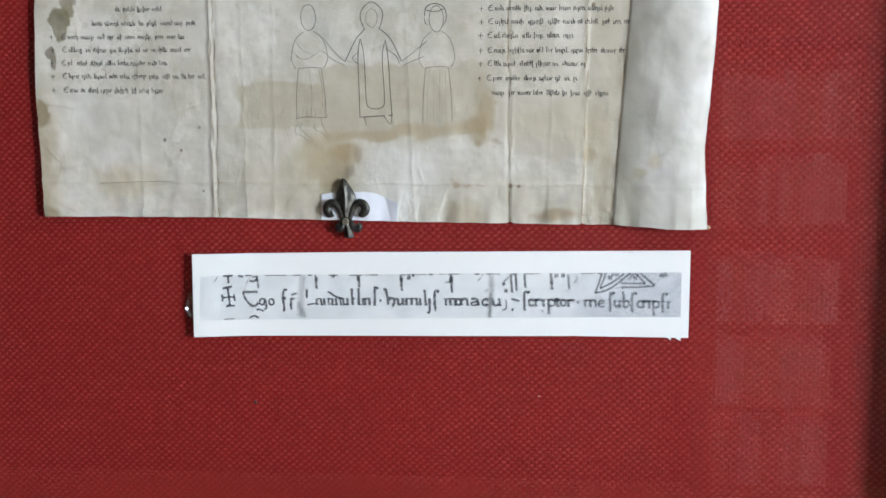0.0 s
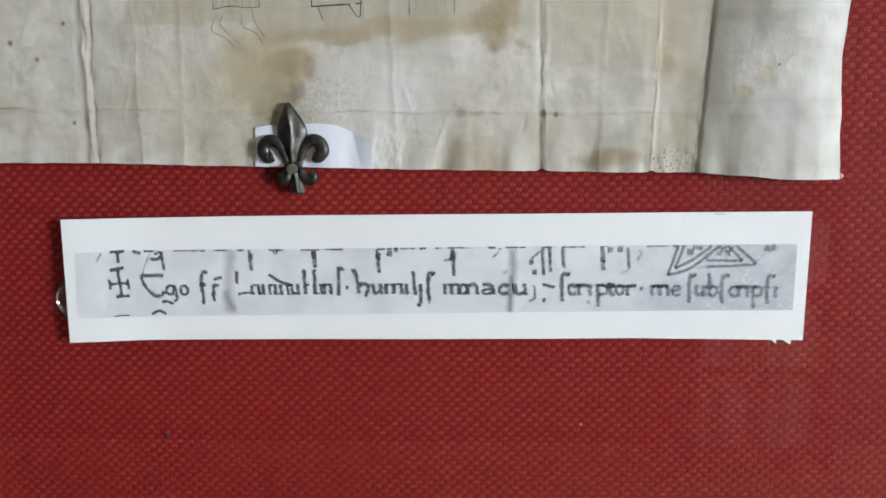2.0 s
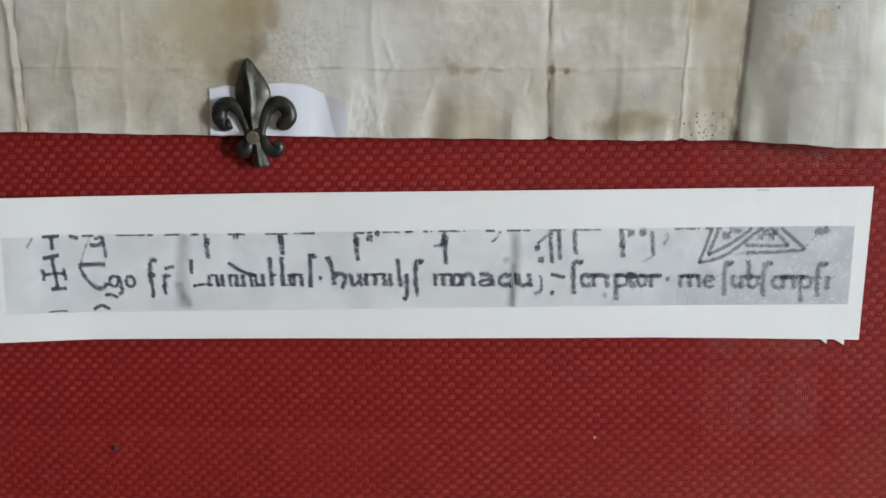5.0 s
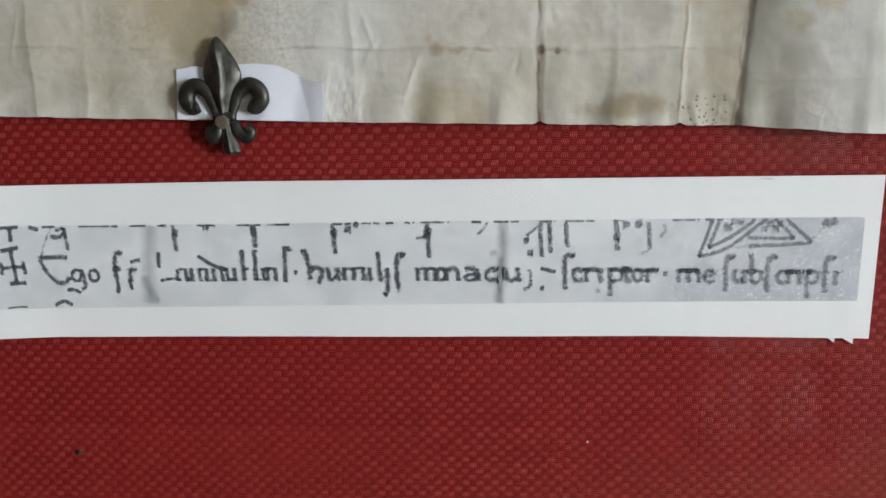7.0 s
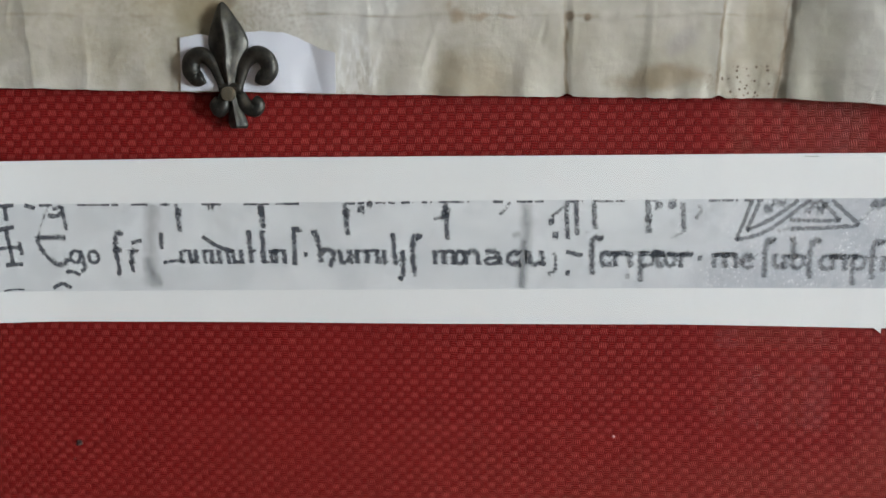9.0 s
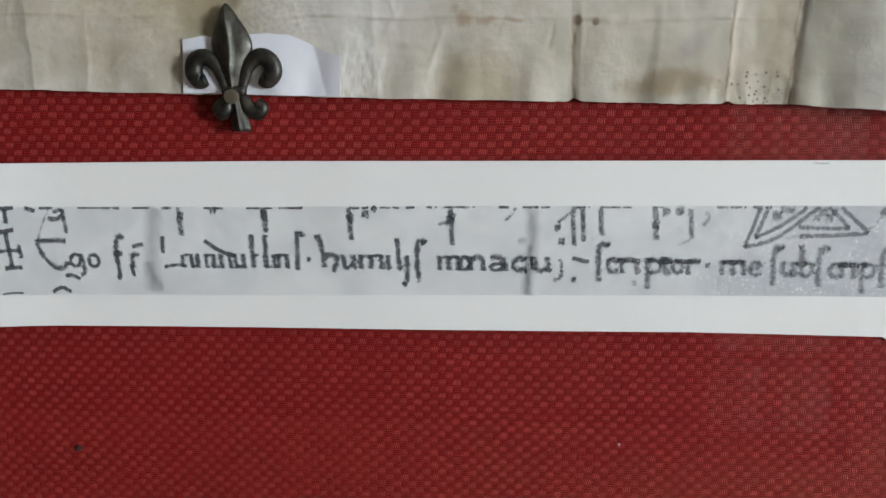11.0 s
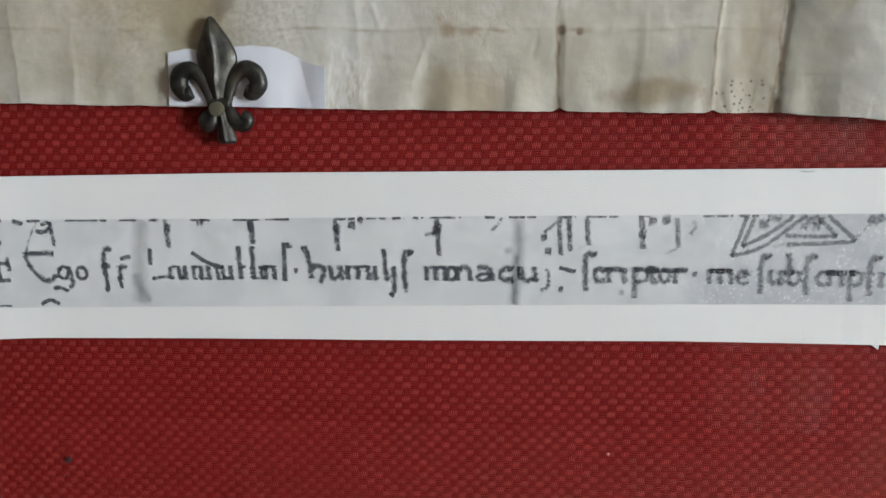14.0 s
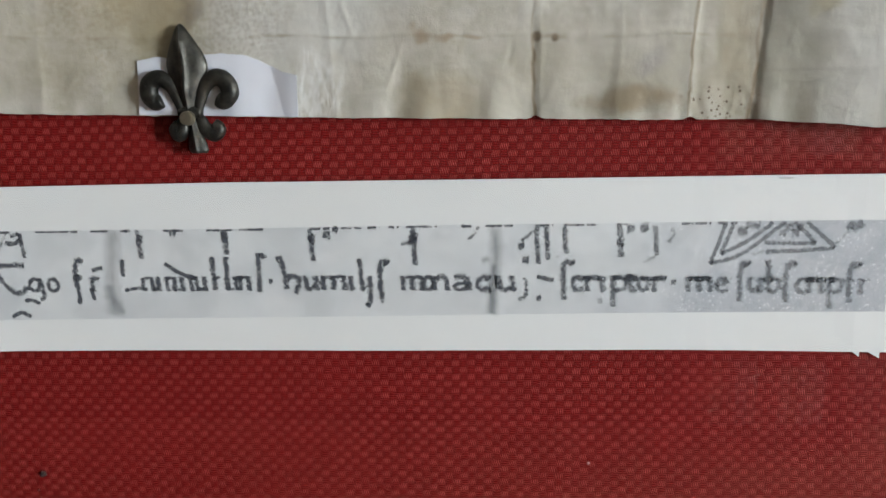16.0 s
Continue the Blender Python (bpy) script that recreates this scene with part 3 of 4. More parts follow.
def swell(x, z):
    """How far the parchment stands off the board, in millimetres."""
    h = 2.0 + 1.0 * noise.noise((x / 40, z / 60, 0.3)) + 0.5 * noise.noise((x / 15, z / 20, 4.1)) + 0.12 * noise.noise((x / 5, z / 6, 2.4))
    for fx, lean, up, w in ((-136.0, 0.02, 0.6, 0.8), (-133.2, 0.02, -0.35, 0.8), (42.0, 0.003, -0.28, 0.6), (44.2, 0.003, 0.25, 0.9), (83.6, 0.025, 0.25, 0.7), (-114.2, 0.0, 0.2, 0.9), (-12, -0.03, 0.25, 1.0), (-98, 0.02, 0.2, 1.0), (64, 0.03, 0.2, 1.2), (-180, 0.02, 0.25, 1.2)):
        d = x - fx - lean * z - 1.3 * noise.noise((z / 14, fx, 0)) - 0.9 * noise.noise((z / 4, fx, 0))
        h += up * (0.7 + 0.9 * noise.noise((z / 9, fx, 5))) * math.exp(-abs(d) / w)
        h -= 0.2 * up * math.exp(-((d + 2.4) / 1.4) ** 2)
    h -= 0.45 * ease(83.0, 86.4, x - 0.025 * (z - 30) + 1.2 * noise.noise((z / 8, 6, 2)) + 0.5 * noise.noise((z / 3, 6, 2)))
    d = z + 0.02 * x - 52.3 - 1.0 * noise.noise((x / 16, 2.2, 0))
    h += 0.3 * (0.6 + noise.noise((x / 20, 1, 6))) * math.exp(-abs(d) / 0.9)
    for cx, cz, ca, sa, half, up in NEAR.get(int(x // 10), ()):
        dx, dz = x - cx, z - cz
        if abs(dx) < 12 and abs(dz) < 12:
            along, across = (dx * ca + dz * sa) / half, abs(dz * ca - dx * sa)
            if abs(along) < 1 and across < 3:
                h += up * (1 - along * along) * math.exp(-across / 0.55)
    # cockles along the lower edge
    low = math.exp(-max(0.0, z - 31) / 12)
    h += low * (1.3 * noise.noise((x / 9, z / 30, 9.0)) + 0.4)
    # the curled end
    crease = 100.5 + 0.075 * (z - 28) + 0.25 * noise.noise((z / 20, 4, 4))
    h += 0.3 * (1 + noise.noise((z / 7, 1, 8))) * math.exp(-(crease - x) / 1.2) if x <= crease else 0.0
    if x > crease:
        u = min(1.0, (x - crease) / max(5.0, between(RIGHT, z) - crease))
        curl = 1 - (1 - u / 0.66) ** 1.9 if u < 0.66 else 1 - 0.8 * ((u - 0.66) / 0.34) ** 1.9
        h += 0.5 * min(1.0, 30 * u) + 6.2 * curl * (0.95 + 0.2 * noise.noise((x / 40, z / 60, 7))) + min(1.0, 8 * u) * 0.35 * noise.noise((x / 11, z / 14, 7))
    # the free end by the torn side lifts a little
    h += 2.4 * ease(-205, -243, x)
    return max(0.35, h)


def skin_front(x, z):
    return -swell(x, z) - 0.5


parchment = thing("parchment", "old cream parchment charter with stains, folds and a curled end", "parchment")


def skin_place(u, v):
    z_top = 300.0
    z_guess = 30 + v * (z_top - 30)
    x = between(LEFT, z_guess) * (1 - u) + between(RIGHT, z_guess) * u
    low = between(LOWER, x) + 0.35 * noise.noise((x / 9, 1.7, 3)) + 0.15 * noise.noise((x / 2.2, 5, 3))
    low += 0.9 * math.exp(-((x - 43) / 1.5) ** 2) + 0.8 * math.exp(-((x - 84.6) / 1.4) ** 2)
    z = low + v * (z_top - low)
    x += (0.4 * noise.noise((z / 9, 3, 1)) + 0.2 * noise.noise((z / 2, 8, 1))) * (1 if u in (0.0, 1.0) else 0)
    return x, skin_front(x, z), z


us = [i / 760 for i in range(761)]
vs = [i / 140 * 0.52 for i in range(141)] + [0.52 + i / 24 * 0.48 for i in range(1, 25)]
sheet_mesh("sheet", us, vs, skin_place, SKIN, parchment, 0.0004)


def stroke_words(pen, x0, x1, z, size, seed, dark=0.75, slope=0.0):
    """A row of plain upright bars, grouped as words are, in place of writing too small to read."""
    r = random.Random(seed)
    x = x0
    while x < x1 - size:
        for _ in range(r.randint(3, 8)):
            if x > x1:
                break
            up = size * r.choice((1, 1, 1, 1, 1.75))
            down = size * r.choice((0, 0, 0, 0, 0, 0.6))
            base = z + slope * (x - x0)
            k = dark * r.uniform(0.7, 1.0)
            pen.stroke([(x - 0.05, base + up), (x + 0.05, base - down)], 0.58, k, 0.9)
            if r.random() < 0.55:
                y = base + r.choice((0, size)) * 0.95
                pen.stroke([(x, y), (x + size * 0.6, y + 0.1)], 0.45, k * 0.9, 0.9)
            x += size * r.uniform(0.5, 0.8)
        x += size * r.uniform(0.6, 1.4)


def small_cross(pen, x, z, s, dark=0.8):
    pen.stroke([(x, z + s), (x, z - s)], 0.4, dark, 0.9)
    pen.stroke([(x - s * 0.8, z + 0.1), (x + s * 0.8, z + 0.1)], 0.4, dark, 0.9)


ROWS_LEFT = ((-205, -141, 150.4, 0), (-224, -148, 143.0, 1), (-224, -142, 135.4, 1), (-225, -160, 127.7, 1), (-225, -137, 120.0, 1), (-225, -159, 111.7, 1), (-190, -158, 158.2, 0))
ROWS_RIGHT = ((27, 101.5, 151.6, 1), (27, 110, 144.2, 1), (26.5, 79, 136.6, 1), (26.5, 108, 128.4, 1), (26.4, 86, 120.9, 1), (25.8, 81.5, 112.8, 1), (33, 99, 104.4, 0))
for seed, (x0, x1, z, sign) in enumerate(ROWS_LEFT + ROWS_RIGHT):
    pen = Pen(skin_front)
    slope = -0.026
    if sign:
        small_cross(pen, x0 - 6 if seed < 7 else x0, z, 1.5)
        start = x0 if seed < 7 else x0 + 4
        pen.stroke([(start + 2.6, z + 2.0), (start + 0.6, z + 1.6), (start, z), (start + 0.9, z - 1.2), (start + 2.6, z - 0.9)], 0.45, 0.85, 0.8)
        pen.stroke([(start, z + 0.5), (start + 2.0, z + 0.6)], 0.35, 0.8, 0.8)
        x0 = start + 4
    stroke_words(pen, x0, x1, z - 0.9 + slope * (x0 - (ROWS_LEFT + ROWS_RIGHT)[seed][0]), 1.65, 40 + seed, 0.95 if seed < 7 else 1.0, slope)
    pen.done("writing_line", INK, parchment, "row of tiny faded brown handwriting")
pen = Pen(skin_front)
pen.stroke([(-206, 55.6), (-190, 56.2), (-176, 56.4), (-160, 56.4)], 0.45, 0.55, 0.8)
pen.done("ruled_line", INK, parchment, "short faded ink rule")


def robed_outline(cx, top, half_head, shoulder, waist, hem, foot, wide):
    """A plain outline: an oval over a sleeved robe, with nothing inside the oval."""
    pen = Pen(skin_front)
    head = top - 8
    ring = [(cx + half_head * math.cos(a), head + 7.5 * math.sin(a)) for a in [k * math.pi / 6 - math.pi / 2 for k in range(13)]]
    pen.stroke(ring, 0.42, 0.7, 0.7)
    for s in (-1, 1):
        pen.stroke([(cx + s * 3, shoulder + 4), (cx + s * wide * 0.75, shoulder), (cx + s * wide, shoulder - 12), (cx + s * wide * 0.72, waist)], 0.4, 0.65, 0.7)
        pen.stroke([(cx + s * wide * 0.6, waist), (cx + s * wide * 0.75, (waist + hem) / 2), (cx + s * wide * 0.78, hem)], 0.42, 0.6, 0.7)
    pen.stroke([(cx - wide * 0.6, waist), (cx, waist + 0.8), (cx + wide * 0.6, waist)], 0.42, 0.65, 0.7)
    return pen


def line_drawings():
    """The three pen drawings, kept to plain outlines."""
    pen = robed_outline(-73.5, 158, 4.6, 138, 121, 92.5, 80, 11.5)
    pen.stroke([(-83, 92), (-76, 93.5), (-70, 92.3), (-64.6, 92.7)], 0.4, 0.65, 0.7)
    for leg in (((-82.2, 89), (-84.5, 83.8), (-79, 82.2), (-75, 78)), ((-79, 90), (-80.7, 86.8), (-77, 83), (-73.6, 79.6)), ((-71.4, 90), (-72.2, 85.3), (-66.8, 83.8), (-63.7, 79.2)), ((-67.5, 92), (-67, 87.6), (-63.2, 81.5))):
        pen.stroke(leg, 0.4, 0.48, 0.7)
    pen.stroke([(-84, 132), (-79, 126), (-73, 127), (-67, 131)], 0.35, 0.55, 0.8).stroke([(-82, 138), (-78, 131), (-70, 129)], 0.35, 0.5, 0.8)
    for k in range(7):
        pen.stroke([(-81 + 2.6 * k, 98), (-81.4 + 2.6 * k, 92.4)], 0.3, 0.5, 0.8)
    pen.stroke([(-74, 120.5), (-72.5, 108), (-73, 97)], 0.35, 0.5, 0.8)
    pen.stroke([(-68, 120), (-66, 108), (-66.5, 98)], 0.35, 0.5, 0.8)
    pen.stroke([(-65, 138), (-58, 129), (-52.4, 124.4)], 0.42, 0.65, 0.7)
    pen.stroke([(-66, 131), (-59, 125), (-53, 122.4)], 0.42, 0.65, 0.7)
    pen.done("line_drawing", INK, parchment, "faded ink outline of a draped shape")

    pen = Pen(skin_front)
    pen.stroke([(-40.5, 142), (-43.4, 149), (-42.0, 154), (-36.3, 158.6), (-30.4, 154), (-29.4, 149), (-32.2, 142)], 0.5, 0.8, 0.7)
    pen.stroke([(-39.6, 146), (-40, 151), (-36.3, 154.6), (-32.8, 151), (-33.2, 146), (-36.3, 142.4), (-39.6, 146)], 0.4, 0.6, 0.7)
    pen.stroke([(-41, 142), (-46, 137), (-52.4, 124.4)], 0.5, 0.8, 0.7)
    pen.stroke([(-31, 142), (-25.3, 137), (-19.2, 123.5)], 0.5, 0.8, 0.7)
    pen.stroke([(-44, 130), (-49, 126), (-45, 123)], 0.45, 0.7, 0.7)
    pen.stroke([(-28.4, 131), (-22, 127), (-20.5, 122.4)], 0.45, 0.7, 0.7)
    pen.stroke([(-43.4, 137), (-45, 128), (-44.6, 108), (-44.4, 92.3)], 0.5, 0.8, 0.7).stroke([(-44.6, 92.3), (-25.4, 93.0)], 0.6, 0.85, 0.7).stroke([(-25.4, 92.8), (-26.4, 108), (-27.2, 128), (-28.5, 136)], 0.5, 0.8, 0.7)
    pen.stroke([(-43.0, 137), (-41, 128), (-40.7, 102.5), (-40, 98), (-35, 96.4), (-30, 98), (-29.5, 102.2), (-31, 128), (-28.4, 136)], 0.5, 0.75, 0.7)
    pen.stroke([(-42, 92), (-40.4, 87.5)], 0.45, 0.7, 0.7).stroke([(-30, 92.5), (-26, 86.5), (-25.6, 92.8)], 0.45, 0.7, 0.7)
    pen.done("line_drawing", INK, parchment, "dark ink outline of a hooded robe shape")

    pen = robed_outline(1.2, 155, 4.2, 136, 119.6, 88.5, 86, 11)
    pen.stroke([(-5.6, 149), (-5.0, 154), (0.3, 156), (6.2, 153.6), (7.2, 148)], 0.6, 0.75, 0.7)
    pen.stroke([(-4.6, 152), (0.5, 150.6), (6, 152.4)], 0.55, 0.75, 0.7)
    pen.stroke([(-5.8, 148), (-5.4, 145), (-4, 143.6)], 0.5, 0.7, 0.7).stroke([(7, 148), (6.6, 145), (5.2, 143.6)], 0.5, 0.7, 0.7)
    pen.stroke([(-4, 135), (-13, 128), (-19.2, 123.5)], 0.42, 0.65, 0.7)
    pen.stroke([(-6, 126), (-12, 124), (-18.6, 121.4)], 0.42, 0.65, 0.7)
    for k in range(4):
        pen.stroke([(-3.6 + 3.2 * k, 118), (-4.6 + 3.6 * k, 105), (-4.8 + 3.7 * k, 90)], 0.3, 0.4, 0.8)
    pen.done("line_drawing", INK, parchment, "faded ink outline of a draped shape")


line_drawings()

# a brown nub of folded skin at the lower corner
bm = bmesh.new()
bmesh.ops.create_icosphere(bm, subdivisions=2, radius=1, matrix=Matrix.Translation((0.1556, -0.0012, 0.0262)) @ Matrix.Diagonal((0.0017, 0.0012, 0.0012, 1)))
for v in bm.verts:
    v.co += 0.0005 * noise.noise_vector(v.co * 900)
part("corner_fold", bm, plain("brown_skin", (0.33, 0.20, 0.12), 0.6, vary=0.3, scale=400), parchment, "small brown folded corner")

# ---- the slip of white paper under the pin ----
slip = thing("paper_slip", "small bluish-white slip of paper with a folded corner", "paper")


def slip_place(u, v):
    x = -68.6 + 46.0 * u
    top = between(((-69, 47.4), (-62, 48.4), (-60, 47.9), (-44, 48.8), (-37, 48.2), (-30.5, 45.4), (-28.4, 43.9), (-22, 42.2)), x)
    top += 0.35 * noise.noise((x / 2.5, 3, 3)) + 0.2 * noise.noise((x / 0.8, 3, 5))
    low = between(LOWER, x) + 0.25
    z = low + (top - low) * v
    return x - 0.4 * (1 - v), skin_front(x, max(z, low + 0.5)) - 0.55 - 0.5 * math.sin(u * 5 + 0.4) ** 2 - 0.32 * max(0.0, (x + 29.5) * 0.8 + (z - 42) * 0.22), z


sheet_mesh("slip", [i / 90 for i in range(91)], [i / 20 for i in range(21)], slip_place, BLUEWHITE, slip, 0.00015)
# ---- the lily-shaped pin ----
PIN = Vector((-53.7, 31.2))
pin = thing("lily_pin", "dark pewter fleur-de-lis pin holding the parchment edge", "decorative pin")


def tube(path, radii, flat=0.75, ring=12, lift=3.0):
    """A rounded bar along a path of x, z round the pin's rivet; radii per point; flattened towards the board."""
    bm = bmesh.new()
    pts = [Vector(p) for p in path]
    rows = []
    for i, p in enumerate(pts):
        d = (pts[min(i + 1, len(pts) - 1)] - pts[max(i - 1, 0)]).normalized()
        side = Vector((-d.y, d.x))
        row = []
        for k in range(ring):
            a = 2 * math.pi * k / ring
            q = PIN + p + side * (radii[i] * math.cos(a))
            y = -lift - radii[i] * flat * math.sin(a)
            row.append(bm.verts.new((q.x / 1000, y / 1000, q.y / 1000)))
        rows.append(row)
    for a, b in zip(rows, rows[1:]):
        for k in range(ring):
            bm.faces.new((a[k], a[(k + 1) % ring], b[(k + 1) % ring], b[k]))
    bm.faces.new(rows[0]), bm.faces.new(rows[-1][::-1])
    return bm


def smooth_path(points, radii, n=5):
    """Rounds a path of points and its radii (Catmull-Rom)."""
    out, rad = [], []
    p = [Vector(q) for q in points]
    for i in range(len(p) - 1):
        a, b, c, d = p[max(i - 1, 0)], p[i], p[i + 1], p[min(i + 2, len(p) - 1)]
        for k in range(n):
            t = k / n
            out.append(0.5 * (2 * b + (c - a) * t + (2 * a - 5 * b + 4 * c - d) * t * t + (3 * b - a - 3 * c + d) * t ** 3))
            rad.append(radii[i] + (radii[i + 1] - radii[i]) * t)
    return out + [p[-1]], rad + [radii[-1]]


def petal(stations, ridge, lift):
    """A leaf with a raised midrib: stations of z, centre x, half width; closed behind."""
    bm = bmesh.new()
    rows = []
    for z, cx, w in stations:
        row = []
        for s in (-1.0, -0.93, -0.8, -0.6, -0.38, -0.2, -0.1, 0.0, 0.1, 0.2, 0.38, 0.6, 0.8, 0.93, 1.0):
            rise = ridge * min(1.0, w / 3.5) * (0.72 * (1 - abs(s) ** 2.6) + 0.33 * math.exp(-(s / 0.16) ** 2))
            row.append(bm.verts.new(((PIN.x + cx + s * w) / 1000, (-lift - rise) / 1000, (PIN.y + z) / 1000)))
        for s in (0.8, -0.8):
            row.append(bm.verts.new(((PIN.x + cx + s * w) / 1000, (-lift + 0.9) / 1000, (PIN.y + z) / 1000)))
        rows.append(row)
    for a, b in zip(rows, rows[1:]):
        for k in range(17):
            bm.faces.new((a[k], a[(k + 1) % 17], b[(k + 1) % 17], b[k]))
    bm.faces.new(rows[0]), bm.faces.new(rows[-1][::-1])
    return bm


def rounded(stations, n=5):
    out = []
    for i in range(len(stations) - 1):
        a, b, c, d = (Vector(stations[k]) for k in (max(i - 1, 0), i, i + 1, min(i + 2, len(stations) - 1)))
        for k in range(n):
            t = k / n
            out.append(tuple(0.5 * (2 * b + (c - a) * t + (2 * a - 5 * b + 4 * c - d) * t * t + (3 * b - a - 3 * c + d) * t ** 3)))
    return out + [stations[-1]]


part("central_petal", petal(rounded(((0.5, -0.2, 1.9), (3, -0.1, 2.1), (7.2, -0.1, 3.4), (11.2, 0, 5.2), (14.8, 0, 5.9), (18.6, -0.3, 4.7), (21.8, -0.7, 3.0), (24.4, -1.0, 1.5), (25.6, -1.1, 0.4))), 3.2, 4.4), PEWTER, pin, "pointed middle petal with a raised rib")
for s, name in ((-1, "left"), (1, "right")):
    shift = 0.35 if s > 0 else 0.0
    path, rad = smooth_path([(s * 1.9, 0.6), (s * 3.1, 4.7), (s * 4.8, 8.8), (s * 7.9, 11.2), (s * 10.8, 9.9), (s * (11.4 + shift), 6.9), (s * 9.9, 4.6), (s * 8.0, 5.1)],
                            [1.2, 1.5, 1.95, 2.35, 2.6, 2.6, 2.35, 1.9])
    part("scroll_petal", tube(path, rad, 0.8, 14, 4.6), PEWTER, pin, "petal curling outwards to a rounded end")
    path, rad = smooth_path([(s * 1.3, 0.8), (s * 2.6, -0.6), (s * 3.4 + 0.4, -3.0), (s * 5.2 + 1.0, -4.3), (s * 6.2 + 1.3, -2.9), (s * 5.0 + 1.2, -1.5)], [1.3, 1.7, 2.2, 2.3, 2.1, 1.6])
    part("lower_scroll", tube(path, rad, 0.8, 12, 3.8), PEWTER, pin, "small lower petal curling outwards")
part("lower_petal", petal(rounded(((0.4, 0.1, 1.3), (-3.0, 0.6, 1.6), (-6.0, 1.1, 2.5), (-8.6, 1.5, 2.9), (-9.7, 1.6, 2.2))), 2.6, 4.4), PEWTER, pin, "short lower petal")
path, rad = smooth_path([(-3.1, 1.4), (0, 1.9), (3.3, 1.6)], [1.5, 1.7, 1.5])
part("collar", tube(path, rad, 0.9, 12, 4.8), PEWTER, pin, "band gathering the petals")
bm = bmesh.new()
bmesh.ops.create_cone(bm, cap_ends=True, segments=24, radius1=0.0021, radius2=0.0019, depth=0.0022,
                      matrix=Matrix.Translation((PIN.x / 1000, -0.0072, (PIN.y + 0.1) / 1000)) @ Matrix.Rotation(radians(90), 4, "X"))
bmesh.ops.bevel(bm, geom=[e for e in bm.edges if abs(e.verts[0].co.y - e.verts[1].co.y) < 1e-6], offset=0.0003, segments=2, affect="EDGES")
part("rivet", bm, BRASS, pin, "worn bright rivet head", smooth=False)
bm = bmesh.new()
bmesh.ops.create_cone(bm, cap_ends=True, segments=10, radius1=0.0006, radius2=0.0006, depth=0.009, matrix=Matrix.Translation((PIN.x / 1000, -0.0015, PIN.y / 1000)) @ Matrix.Rotation(radians(90), 4, "X"))
part("shank", bm, PEWTER, pin, "thin pin shank stuck in the board")

# ---- the paper strip with the enlarged line of writing ----
strip = thing("paper_strip", "white paper strip with a grey photocopied line of old writing", "paper strip")


def strip_front(x, z):
    return -2.9 - 0.35 * math.sin(x / 31 + 0.6) - 0.25 * noise.noise((x / 40, z / 60, 2)) - 2.3 * ease(-110, -151, x)


def strip_place(u, v):
    low = between(((-151, -38.9), (-120, -38.3), (-55, -38.0), (13, -37.7), (79, -37.4), (147, -38.2)), -151 + 297 * u)
    top = between(((-151, 12.2), (-50, 12.9), (76, 12.9), (147, 12.9)), -151 + 297 * u)
    z = low + (top - low) * v
    x = -150.2 + 1.2 * v + (296.2 - 1.0 * v) * u
    return x, strip_front(x, z), z


sheet_mesh("sheet", [i / 120 for i in range(121)], [i / 16 for i in range(17)], strip_place, WHITE, strip, 0.00018, "plain white paper")


def print_place(u, v):
    x = (-146.2 + 1.6 * v) + (141.4 - (-146.2 + 1.6 * v)) * u
    low = between(((-147, -28.6), (-55, -27.8), (13, -26.8), (79, -26.2), (142, -26.0)), x)
    top = between(((-147, -1.6), (-120, -0.7), (-50, -0.6), (13, 0.0), (142, 0.25)), x)
    z = low + (top - low) * v
    return x, strip_front(x, z) - 0.02, z


sheet_mesh("print", [i / 120 for i in range(121)], [i / 10 for i in range(11)], print_place, PRINT, strip, 0.00001, "grey photocopied band, darker towards one end")


def base_line(x):
    return between(((-130, -19.5), (-30, -19.0), (30, -19.3), (60, -19.6), (140, -20.8)), x)


WIDE = dict(i=0.6, u=3.1, n=2.7, m=5.3, o=2.4, a=2.5, c=2.7, e=2.5, r=2.2, t=2.6, b=2.6, h=3.5, p=2.5, s=2.5, l=1.1, g=3.4)


